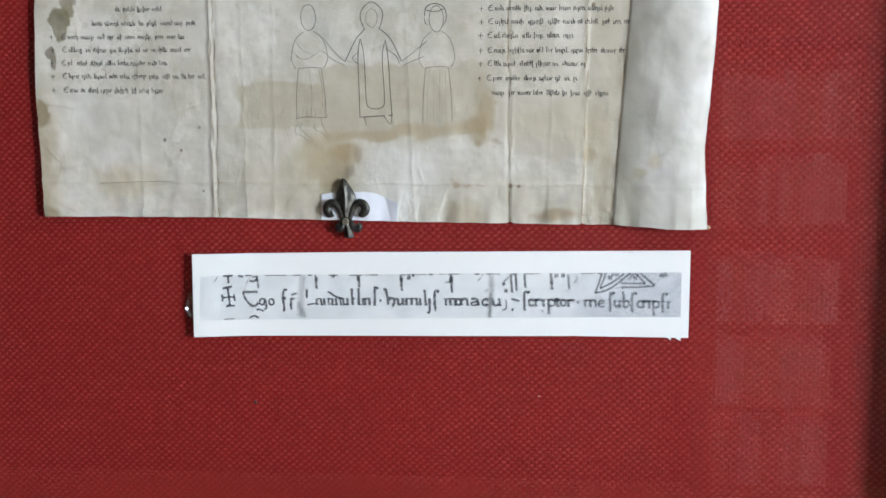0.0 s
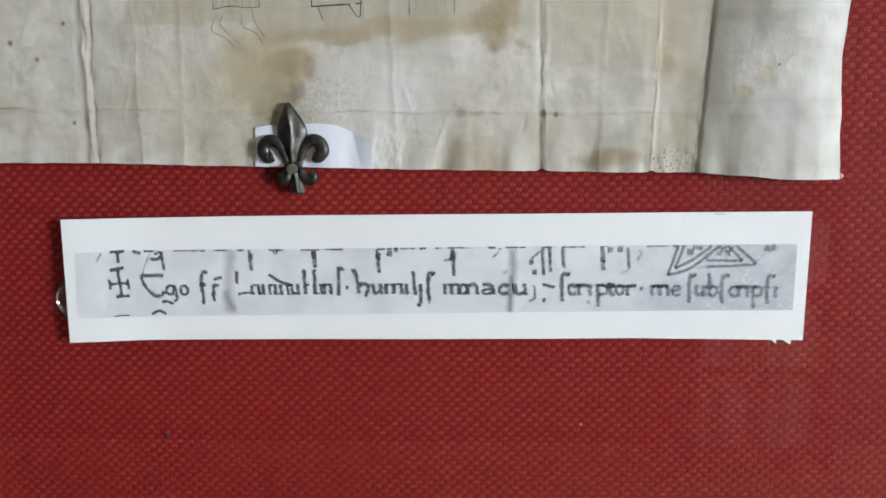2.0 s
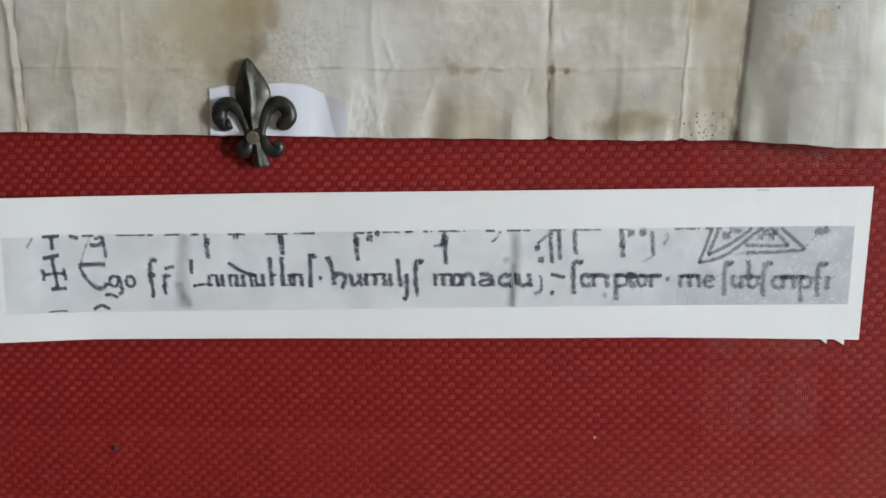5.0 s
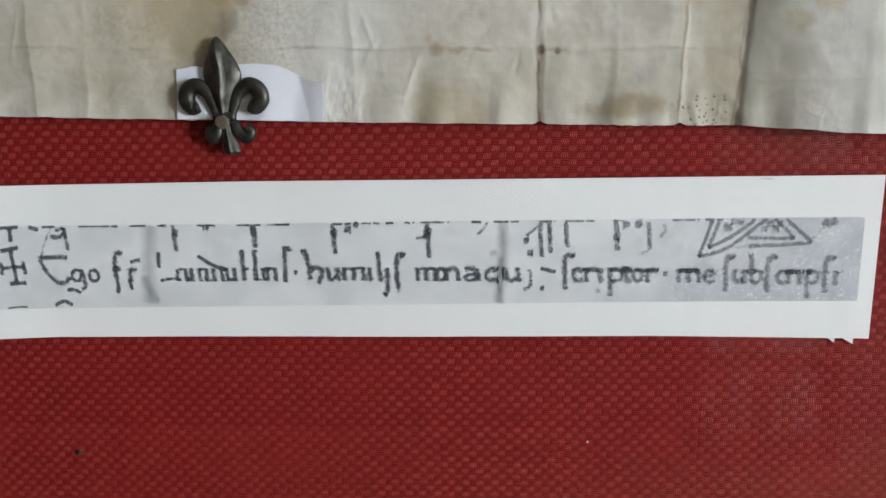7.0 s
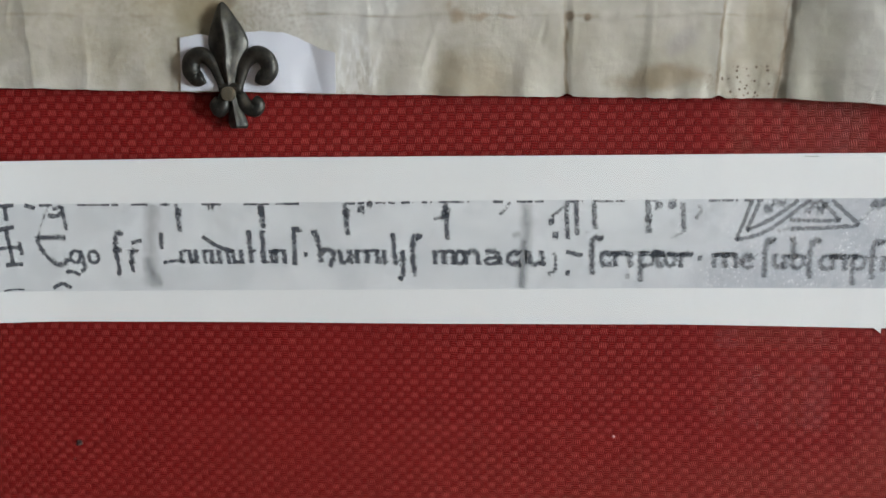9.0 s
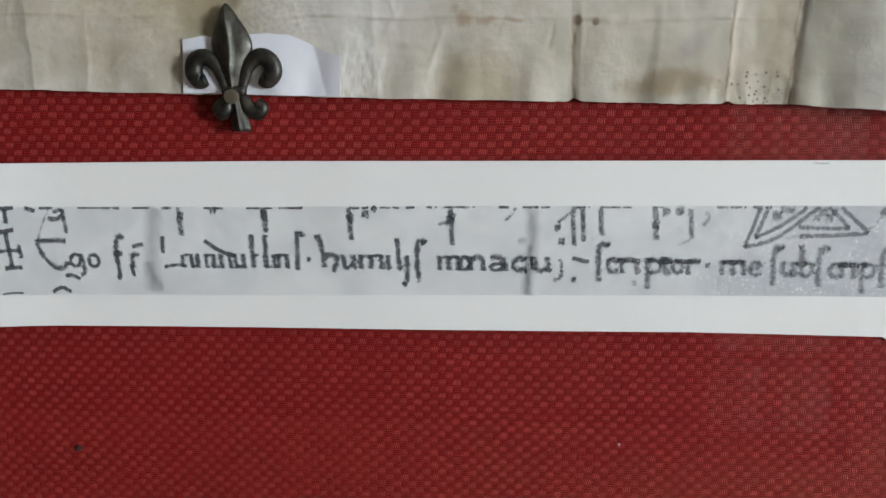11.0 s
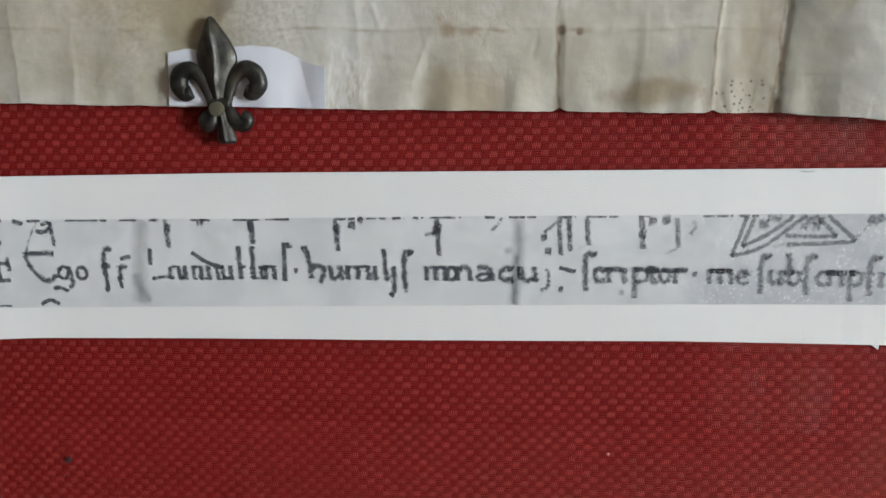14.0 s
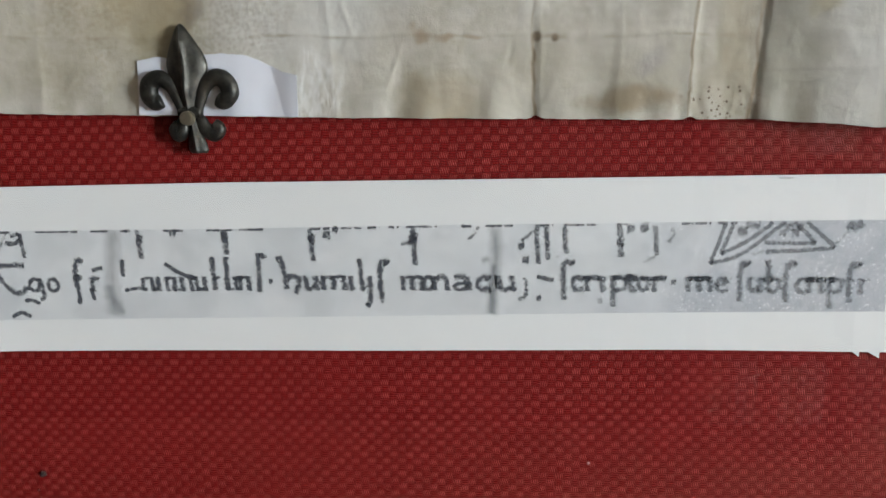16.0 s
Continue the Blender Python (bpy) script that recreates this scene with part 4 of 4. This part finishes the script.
def glyph(pen, ch, x, wide=0.0):
    """One pen-written letter with its foot at x; minims are 4 mm high; wide stretches it to that width."""
    b = base_line(x)
    k = wide / WIDE[ch] if wide else 1.0

    def s(*pts, w=1.25, d=1.0):
        pen.stroke([(x + px * k, b + py) for px, py in pts], w * (1.0 if x < -35 else 1.12), d, 0.95)

    if ch == "i":
        s((0, 4.1), (0.1, 0.4), (0.6, 0))
    elif ch == "u":
        s((0, 4.1), (0.1, 0.8), (0.9, 0.1), (2.2, 0.8)), s((2.5, 4.1), (2.6, 0.4), (3.1, 0))
    elif ch == "n":
        s((0, 4.1), (0.15, 0.1)), s((0.2, 3.3), (1.6, 4.1), (2.6, 3.5), (2.7, 0.1))
    elif ch == "m":
        for foot in (0, 2.6, 5.2):
            s((foot, 4.1), (foot + 0.15, 0.1))
        s((0.1, 3.4), (1.4, 4.1), (2.6, 3.6), w=0.8), s((2.7, 3.4), (4.0, 4.1), (5.2, 3.6), w=0.8)
    elif ch == "o":
        s((1.2, 4.1), (0, 3.2), (0, 0.9), (1.2, 0), (2.4, 0.9), (2.4, 3.2), (1.2, 4.1), w=1.0)
    elif ch == "a":
        s((0.3, 3.7), (1.5, 4.1), (2.3, 3.2), (2.5, 0.1)), s((2.3, 2.2), (0.5, 1.9), (0.1, 0.7), (1.1, 0), (2.4, 0.9), w=0.9)
    elif ch == "c":
        s((2.6, 3.3), (1.4, 4.1), (0.1, 3.0), (0.1, 1.0), (1.3, 0), (2.7, 0.6))
    elif ch == "e":
        s((2.4, 0.6), (1.3, 0), (0.1, 1.0), (0.1, 3.1), (1.3, 4.1), (2.5, 3.2), (1.8, 2.1), (0.2, 1.9), w=1.0)
    elif ch == "r":
        s((0, 4.1), (0.15, 0)), s((0.2, 3.4), (1.2, 4.1), (2.2, 3.6))
    elif ch == "t":
        s((0.9, 4.8), (0.8, 0.8), (1.5, 0), (2.4, 0.5)), s((-0.3, 3.9), (2.4, 4.0))
    elif ch == "l":
        s((-0.8, 8.4), (0, 9.2), (0.15, 0.7), (1.1, 0.1))
    elif ch == "b":
        s((-0.7, 8.6), (0, 9.4), (0.15, 0.4)), s((0.2, 3.4), (1.6, 4.1), (2.6, 3.0), (2.5, 1.0), (1.3, 0), (0.2, 0.5), w=1.0)
    elif ch == "h":
        s((-1.5, 9.2), (-0.4, 9.8), (0.2, 4.5), (0.5, 0.4)), s((0.6, 3.7), (2.2, 4.1), (3.4, 3.6), (3.5, 1.4), (2.4, -0.9))
    elif ch == "p":
        s((0, 4.3), (0.25, -4.4)), s((0.1, 3.6), (1.6, 4.1), (2.5, 3.0), (2.4, 1.0), (1.3, 0.1), (0.3, 0.6), w=1.0)
    elif ch == "s":      # the long form
        s((2.3, 8.0), (1.4, 8.9), (0.3, 7.7), (0.2, 3.0), (0.5, -2.6)), s((2.0, 8.3), (2.5, 7.9), w=1.4)
    elif ch == "j":      # the closing i, drawn below the line
        s((0, 4.1), (0.3, -3.4), (-0.9, -4.8))
    elif ch == "z":      # the small closing s
        s((0.2, 3.6), (1.0, 2.6), (0.9, -1.4), (0.0, -2.4), w=0.95, d=0.8), pen.blot(x - 0.8, b - 2.6, 0.8, 0.8)
    elif ch == "f":
        s((2.9, 9.0), (1.6, 9.9), (0.4, 8.4), (0.2, 5.0), (0.9, -2.8), (0.1, -3.4)), s((-0.6, 4.0), (2.0, 4.2), w=1.3)
    elif ch == "g":
        s((0.4, 3.5), (1.8, 4.1), (2.6, 2.9), (2.4, 0.9), (1.1, 0.1), (0.0, 1.3), (0.4, 3.5), w=1.0), s((2.7, 3.9), (3.2, 0.6), (3.4, -1.9), (2.4, -2.4))
    elif ch == "E":
        s((8.6, 8.1), (4.6, 8.3), (0, 8.2), w=1.35), s((-0.1, 8.4), (0.2, 5.6), (2.6, 1.6), (5.4, -0.6), (7.0, -0.3), (8.8, 1.4), w=1.3)
        s((0.2, 8.4), (2.0, 13.6), (4.6, 18.0), w=0.7, d=0.45)
    elif ch == ".":
        pen.blot(x, b + 2.7, 0.95)


def word(letters, label):
    pen = Pen(strip_front, 1)
    for letter in letters:
        glyph(pen, *letter)
    return pen.done("word", TONER, strip, label)


def bars(stems, label):
    """Plain bars in place of a person's name: x, height and depth of each."""
    pen = Pen(strip_front)
    r = random.Random(3)
    for x, up, down in stems:
        b = base_line(x)
        lean = r.uniform(-0.1, 0.3)
        pen.stroke([(x - lean, b + up + r.uniform(-0.2, 0.2)), (x + lean, b - down + r.uniform(-0.1, 0.15))], r.uniform(1.2, 1.45), r.uniform(0.85, 1.0), 0.75)
    for k, (x, up, down) in enumerate(stems[1:-3]):      # short level bars that bind the stems in pairs
        b = base_line(x)
        y = (3.7, 0.3, 3.6)[k % 3]
        if k % 3 != 2 or k > 9:
            pen.stroke([(x, b + y), (x + 1.9, b + y + 0.1)], 0.95, 0.85, 0.8)
    pen.stroke([(-79.4, base_line(-79) + 0.1), (-76, base_line(-79) + 0.8), (-72.6, base_line(-73) + 0.5)], 1.0, 0.85, 0.6)
    pen.stroke([(-66.4, base_line(-66) + 8.2), (-62, base_line(-62) + 5.0), (-58.0, base_line(-58) + 3.9)], 1.2, 0.95, 0.5)
    return pen.done("word", TONER, strip, label)


pen = Pen(strip_front)
pen.stroke([(-128.1, -8.6), (-127.3, -19.6)], 1.3, 1, 0.5)
pen.stroke([(-131.5, -14.6), (-128, -14.2), (-124.4, -14.2)], 1.2, 1, 0.5)
pen.stroke([(-131, -8.9), (-128.4, -8.2), (-125.8, -7.9)], 1.3, 1, 0.5).stroke([(-129.4, -19.9), (-127, -19.6), (-124.4, -19.5)], 1.3, 1, 0.5)
pen.stroke([(-131.8, -12.7), (-131.5, -16.6)], 1.2, 0.9, 0.5).stroke([(-124.6, -12.4), (-124.2, -16.4)], 1.2, 0.9, 0.5)
pen.done("cross_mark", TONER, strip, "photocopied pen cross")
word([("E", -118.7), ("g", -109.2, 4.4), ("o", -103.2, 3.0)], "the word Ego")
pen = Pen(strip_front)
glyph(pen, "f", -94.6), glyph(pen, "r", -89.6)
pen.stroke([(-90.0, base_line(-90) + 0.8), (-89.3, -22.0)], 1.1, 0.9, 0.5)
pen.stroke([(-89.0, -12.9), (-86.0, -12.3)], 1.3, 0.9, 0.5)
pen.done("word", TONER, strip, "the abbreviation fr with a stroke above")
bars([(-79.7, 9.4, -4.6), (-73.6, 3.8, 0), (-70.9, 4.0, 0.1), (-68.9, 4.0, 0.1), (-66.3, 4.1, 0.1), (-64.0, 3.9, 0.1), (-61.6, 3.9, 0.1), (-58.9, 3.9, 0.1), (-57.2, 4.1, 0.1), (-54.8, 4.1, 0.1), (-51.9, 9.8, 0),
      (-47.8, 9.8, 0), (-45.2, 4.0, 0.1), (-43.9, 3.9, 0.1), (-41.3, 4.1, 0), (-38.0, 10.9, 0.4), (-36.4, 10.8, -9.6)], "plain dark bars in place of a name")
word([(".", -34.6)], "a full point")
word([("h", -30.5, 4.6), ("u", -24.2, 4.0), ("m", -19.0, 6.4), ("i", -10.7), ("l", -7.6), ("j", -5.1), ("s", -2.1)], "the word humilis")
word([("m", 4.7, 5.6), ("o", 10.9, 2.6), ("n", 13.9, 3.8), ("a", 19.3, 4.9), ("c", 26.4, 3.5), ("u", 32.8, 4.6), ("z", 39.6)], "the word monacus")
pen = Pen(strip_front)
pen.stroke([(43.8, -15.3), (45.5, -15.8), (48.2, -16.4)], 1.25, 1, 0.5).blot(44.2, -21.7, 1.0, 0.9)
pen.done("word", TONER, strip, "the short sign for and")
word([("s", 50.8, 3.2), ("c", 53.8, 3.2), ("r", 57.8, 3.6), ("i", 62.2), ("p", 65.2, 3.8), ("t", 69.2, 3.0), ("o", 72.6, 2.6), ("r", 76.6, 3.4), (".", 82.4)], "the word scriptor")
word([("m", 86.4, 6.3), ("e", 94.2, 3.6)], "the word me")
word([("s", 100.6), ("u", 103.6, 3.6), ("b", 108.7, 3.2), ("s", 113.2, 3.0), ("c", 116.6, 3.2), ("r", 120.2, 2.8), ("i", 123.3), ("p", 125.6, 3.4), ("s", 130.6, 3.0), ("i", 134.0)], "the word subscripsi")

for marks, dark in ((((53.6, 64.5), (65.4, 80.4)), 0.6), (((103.8, 112.4), (116.4, 129.6), (131, 136.4)), 0.5), (((86.8, 92.6), (95.6, 98.6)), 0.5)):
    pen = Pen(strip_front)
    for x0, x1 in marks:      # clotted toner along the tops of the letters
        pen.stroke([(x0, base_line(x0) + 3.9), ((x0 + x1) / 2, base_line(x0) + 3.6), (x1, base_line(x1) + 3.9)], 0.9, dark, 0.95)
    pen.done("toner_smear", TONER, strip, "clotted grey toner along the letters")


def cut_line():
    """The feet of the line above, cut off by the photocopy's upper edge, and the tips below."""
    pen = Pen(strip_front)
    r = random.Random(5)

    def top(x):
        return between(((-147, -1.6), (-120, -0.7), (-50, -0.6), (13, 0.0), (142, 0.25)), x) - 0.45

    for x0, x1 in ((-117, -113), (-105, -92), (-88, -83), (-79, -76), (-66, -60), (-53, -45), (-43, -36), (-22, -7), (-5, -1.5), (1, 4), (6, 15), (22, 25), (29, 37), (43, 48), (51, 60), (66, 69), (84, 92), (94, 99)):
        x = x0
        while x < x1:
            w = min(r.uniform(1.5, 4.5), x1 - x)
            pen.stroke([(x, top(x)), (x + w, top(x + w))], r.uniform(0.5, 0.8), r.uniform(0.75, 1.0), 0.6)
            x += w + r.choice((0.2, 0.9))
    for x, z, w in ((-73.6, -9.3, 1.5), (-47.6, -8.2, 1.6), (-21.8, -10.2, 1.5), (8.2, -11.6, 1.4), (67.0, -9.6, 1.6), (51.5, -8.4, 1.5), (43.6, -11.4, 1.4), (46.4, -10.2, 1.4), (77.0, -9.2, 1.5)):
        pen.stroke([(x - 0.2, -1.0), (x, (z - 1) / 2), (x + 0.3, z)], w, 0.8, 0.6)
    for x, z, rad in ((-21.7, -3.8, 1.7), (-17.2, -2.6, 1.6), (-14.6, -1.2, 1.2), (8.0, -4.4, 1.9), (67.0, -5.6, 1.5), (69.8, -1.6, 1.5), (73.6, -1.3, 1.6), (39.0, -6.2, 1.3), (40.3, -10.4, 1.3), (-63.2, -1.8, 1.3), (-73.5, -3.6, 1.5), (-47.7, -3.0, 1.6)):
        pen.blot(x, z, rad, 0.85)
    pen.stroke([(4.6, -5.6), (6.6, -4.8), (8.8, -3.6)], 1.0, 0.5, 0.8).stroke([(24.0, -4.4), (26.0, -2.2), (27, -0.6)], 0.9, 0.5, 0.8)
    pen.stroke([(39.2, -4.8), (41.5, -2.8), (43.4, -1.6)], 1.0, 0.6, 0.7).stroke([(48, -9.8), (50.2, -9.2), (51.6, -8.2)], 0.9, 0.35, 0.9)
    pen.stroke([(81.0, -1.4), (82.2, -3.2), (80.6, -5.4)], 1.1, 0.65, 0.7).stroke([(77.6, -9.2), (75.0, -10.6), (73.6, -11.6)], 0.9, 0.4, 0.9)
    pen.stroke([(-114.6, -4.4), (-111.8, -4.6), (-110.0, -3.4)], 1.5, 0.9, 0.5).stroke([(-110.0, -1.6), (-109.7, -5.0), (-109.4, -8.7)], 1.2, 0.85, 0.6).stroke([(-112.8, -2.2), (-110.4, -1.7)], 1.2, 0.8, 0.6)
    pen.stroke([(-127.6, -1.6), (-127.6, -5.6)], 1.3, 1, 0.5).stroke([(-130.5, -1.3), (-125, -1.1)], 1.2, 1, 0.5).stroke([(-134.0, -1.6), (-136.2, -5.0)], 0.9, 0.5, 0.8)
    pen.stroke([(-121.5, -1.2), (-118.6, -2.0)], 1.3, 0.9, 0.5)
    pen.stroke([(-111.0, -22.2), (-108.8, -22.0), (-106.6, -23.2)], 1.2, 0.9, 0.5).stroke([(-115.6, -27.2), (-112.8, -25.6), (-110, -27.2)], 1.2, 0.9, 0.5)
    pen.stroke([(-131.2, -28.0), (-128, -27.6), (-125, -27.7)], 0.6, 0.9, 0.5).blot(61.6, -22.8, 1.0, 0.6)
    pen.stroke([(-6.6, -23.6), (-5.4, -22.9)], 0.9, 0.5, 0.8).stroke([(-1.9, -23.2), (-1.0, -21.8)], 0.9, 0.5, 0.8)
    pen.done("cut_off_writing", TONER, strip, "feet of another photocopied line, cut off")
    pen = Pen(strip_front)      # copied folds
    pen.stroke([(31.6, -1.4), (32.0, -10), (31.0, -18), (30.7, -26.2)], 2.6, 0.28, 0.9)
    pen.stroke([(31.3, -12), (31.0, -18), (30.7, -26)], 1.2, 0.25, 0.9)
    pen.stroke([(28.0, -10.6), (29.6, -9.8)], 1.3, 0.3, 0.9)
    pen.done("copied_crease", SMUDGE, strip, "faint grey copy of a fold")
    pen = Pen(strip_front)
    pen.stroke([(-81.5, -1.4), (-82.6, -9), (-83.4, -18), (-83.6, -26.4)], 3.6, 0.24, 0.9)
    pen.stroke([(-84.6, -18), (-84.0, -22), (-81.0, -26)], 2.2, 0.22, 0.9)
    pen.done("copied_crease", SMUDGE, strip, "faint grey copy of a fold")


cut_line()


def knot_ornament():
    """The interlaced triangles at the end of the line, cut by the copy's upper edge."""
    pen = Pen(strip_front)
    w = 1.15
    pen.stroke([(96.0, -0.6), (94.4, -6.0), (92.4, -11.8)], w, 1, 0.6).stroke([(92.6, -11.7), (97.4, -10.8), (101.6, -8.9), (106.0, -5.4), (112.0, -0.4)], w, 1, 0.6)
    pen.stroke([(98.4, -0.5), (96.6, -5.2), (95.2, -9.0)], w, 0.95, 0.6).stroke([(95.4, -9.0), (100.4, -6.6), (105.0, -3.6), (108.8, -0.4)], w, 1, 0.6)
    pen.stroke([(118.4, -0.3), (122.0, -3.6), (126.2, -7.4)], w, 1, 0.6).stroke([(126.0, -7.6), (118, -8.3), (107.6, -8.6)], w, 1, 0.6)
    pen.stroke([(115.0, -0.3), (118.0, -3.2), (120.8, -6.0)], w, 0.95, 0.6).stroke([(121.0, -6.2), (114, -6.3), (107.0, -5.9)], w, 1, 0.6)
    pen.stroke([(107.4, -8.4), (103.6, -9.2)], 0.9, 0.5, 0.8)
    for x, z, rad in ((100.8, -2.8, 1.9), (104.4, -1.2, 1.6), (102.6, -0.9, 1.3), (113.4, -1.6, 1.9), (115.2, -3.4, 1.5), (111.8, -3.4, 1.4), (116.6, -1.6, 1.2)):
        pen.blot(x, z, rad, 0.75)
    pen.stroke([(126.4, -6.4), (128.6, -3.8), (130.4, -2.2)], 0.8, 0.5, 0.8).stroke([(129.4, -1.0), (131.2, -2.2), (133.0, -0.6)], 2.2, 0.85, 0.6)
    pen.done("knot_ornament", TONER, strip, "photocopied interlaced triangle ornament")


knot_ornament()
pen = Pen(strip_front)
pen.stroke([(109.6, 12.2), (111.9, 12.0), (113.4, 12.1)], 0.3, 0.45, 0.8)
pen.done("pencil_nick", SMUDGE, strip, "short faint pencil tick near the edge")

# spare sheets behind the strip
spare = thing("backing_paper", "thin white sheets stacked behind the strip", "paper")
for k, (x0, x1, tilt, low) in enumerate(((-120, 142.0, 6.0, -37.0), (-110, 136.6, 4.5, -36.8))):
    def back_place(u, v, x0=x0, x1=x1, tilt=tilt, low=low, k=k):
        x = x0 + (x1 - x0) * u
        z = low + 44 * v - 3.4 * max(0.0, (x - x1 + tilt) / tilt) * (1 - v)
        return x, -1.3 + 0.5 * k, z
    sheet_mesh("sheet", [i / 100 for i in range(101)], [0, 0.05, 0.5, 1], back_place, WHITE, spare, 0.00015)

# clear plastic holder under one end of the strip
holder = thing("plastic_holder", "clear plastic holder half hidden behind the paper strip", "holder")
bm = bmesh.new()
prof = ((9.9, 0.0), (9.9, 2.2), (9.4, 3.6), (8.4, 4.2), (7.6, 3.6), (7.0, 2.2), (0.01, 1.6))
rows = []
for rad, up in prof:
    rows.append([bm.verts.new(((-147.6 + 0.98 * rad * math.cos(a)) / 1000, -up / 1000, (-20.5 + 1.05 * rad * math.sin(a)) / 1000)) for a in [2 * math.pi * k / 40 for k in range(40)]])
for a, b in zip(rows, rows[1:]):
    for k in range(40):
        bm.faces.new((a[k], a[(k + 1) % 40], b[(k + 1) % 40], b[k]))
bm.faces.new(rows[-1]), bm.faces.new(rows[0][::-1])
part("disc", bm, PLASTIC, holder, "clear rimmed plastic disc")

# specks on the cloth
for x, z, r, mat, label in ((-115, -81, 0.95, DIRT, "tiny dark speck of dirt on red cloth"), (60, -75, 0.35, LINT, "tiny pale speck of lint on red cloth"), (-117.5, -87, 0.35, DIRT, "tiny dark speck of dirt on red cloth")):
    bm = bmesh.new()
    bmesh.ops.create_icosphere(bm, subdivisions=2, radius=r / 1000, matrix=Matrix.Translation((x / 1000, -0.0002, z / 1000)))
    for v in bm.verts:
        v.co += r * 0.0006 * noise.noise_vector(v.co * 1400)
    ob = mesh_object("speck", bm, mat)
    ob.location = ORIGIN
    tagged(ob, label, "speck")

# ---- the bookcase across the room, seen mirrored in the glass ----
CASE_X, CASE_Y, CASE_Z = (1.0, 1.66), (-3.08, -2.80), (0.0, 2.2)
bookcase = thing("bookcase", "dark wooden bookcase with filled shelves against the wall", "bookcase", at=Vector((0, 0, 0)))
for x in (CASE_X[0], CASE_X[1] - 0.03):
    part("side_panel", box(x, x + 0.03, CASE_Y[0], CASE_Y[1], 0, CASE_Z[1], 0.002), WOOD, bookcase, smooth=False)
part("back_panel", box(CASE_X[0] + 0.03, CASE_X[1] - 0.03, CASE_Y[0], CASE_Y[0] + 0.012, 0, CASE_Z[1]), WOOD, bookcase, smooth=False)
SHELVES = (0.10, 0.48, 0.87, 1.32, 1.70, 2.07, 2.17)
for z in SHELVES:
    part("shelf", box(CASE_X[0] + 0.03, CASE_X[1] - 0.03, CASE_Y[0] + 0.012, CASE_Y[1] - 0.005, z, z + 0.025, 0.002), WOOD, bookcase, smooth=False)
r = random.Random(11)
for z in SHELVES[:-2]:
    x = CASE_X[0] + 0.035
    while x < CASE_X[1] - 0.12:
        w, h, d = r.uniform(0.03, 0.085), r.uniform(0.26, 0.315), r.uniform(0.17, 0.21)
        bk = thing("book", "", "book", "books on the bookcase", at=Vector((x, CASE_Y[1] - 0.02, z + 0.025)))
        cloth = r.choice(BOOKS)
        bk["label"] = cloth.name.replace("cloth_", "") + " cloth-bound book standing on the shelf"
        part("cover", box(0, w, -d, 0, 0, h, 0.003), cloth, bk, smooth=False)
        part("page_block", box(0.003, w - 0.003, -d - 0.001, -0.004, h - 0.001, h + 0.0015), BOOKS[0], bk, smooth=False)
        x += w + r.choice((0.001, 0.001, 0.008))
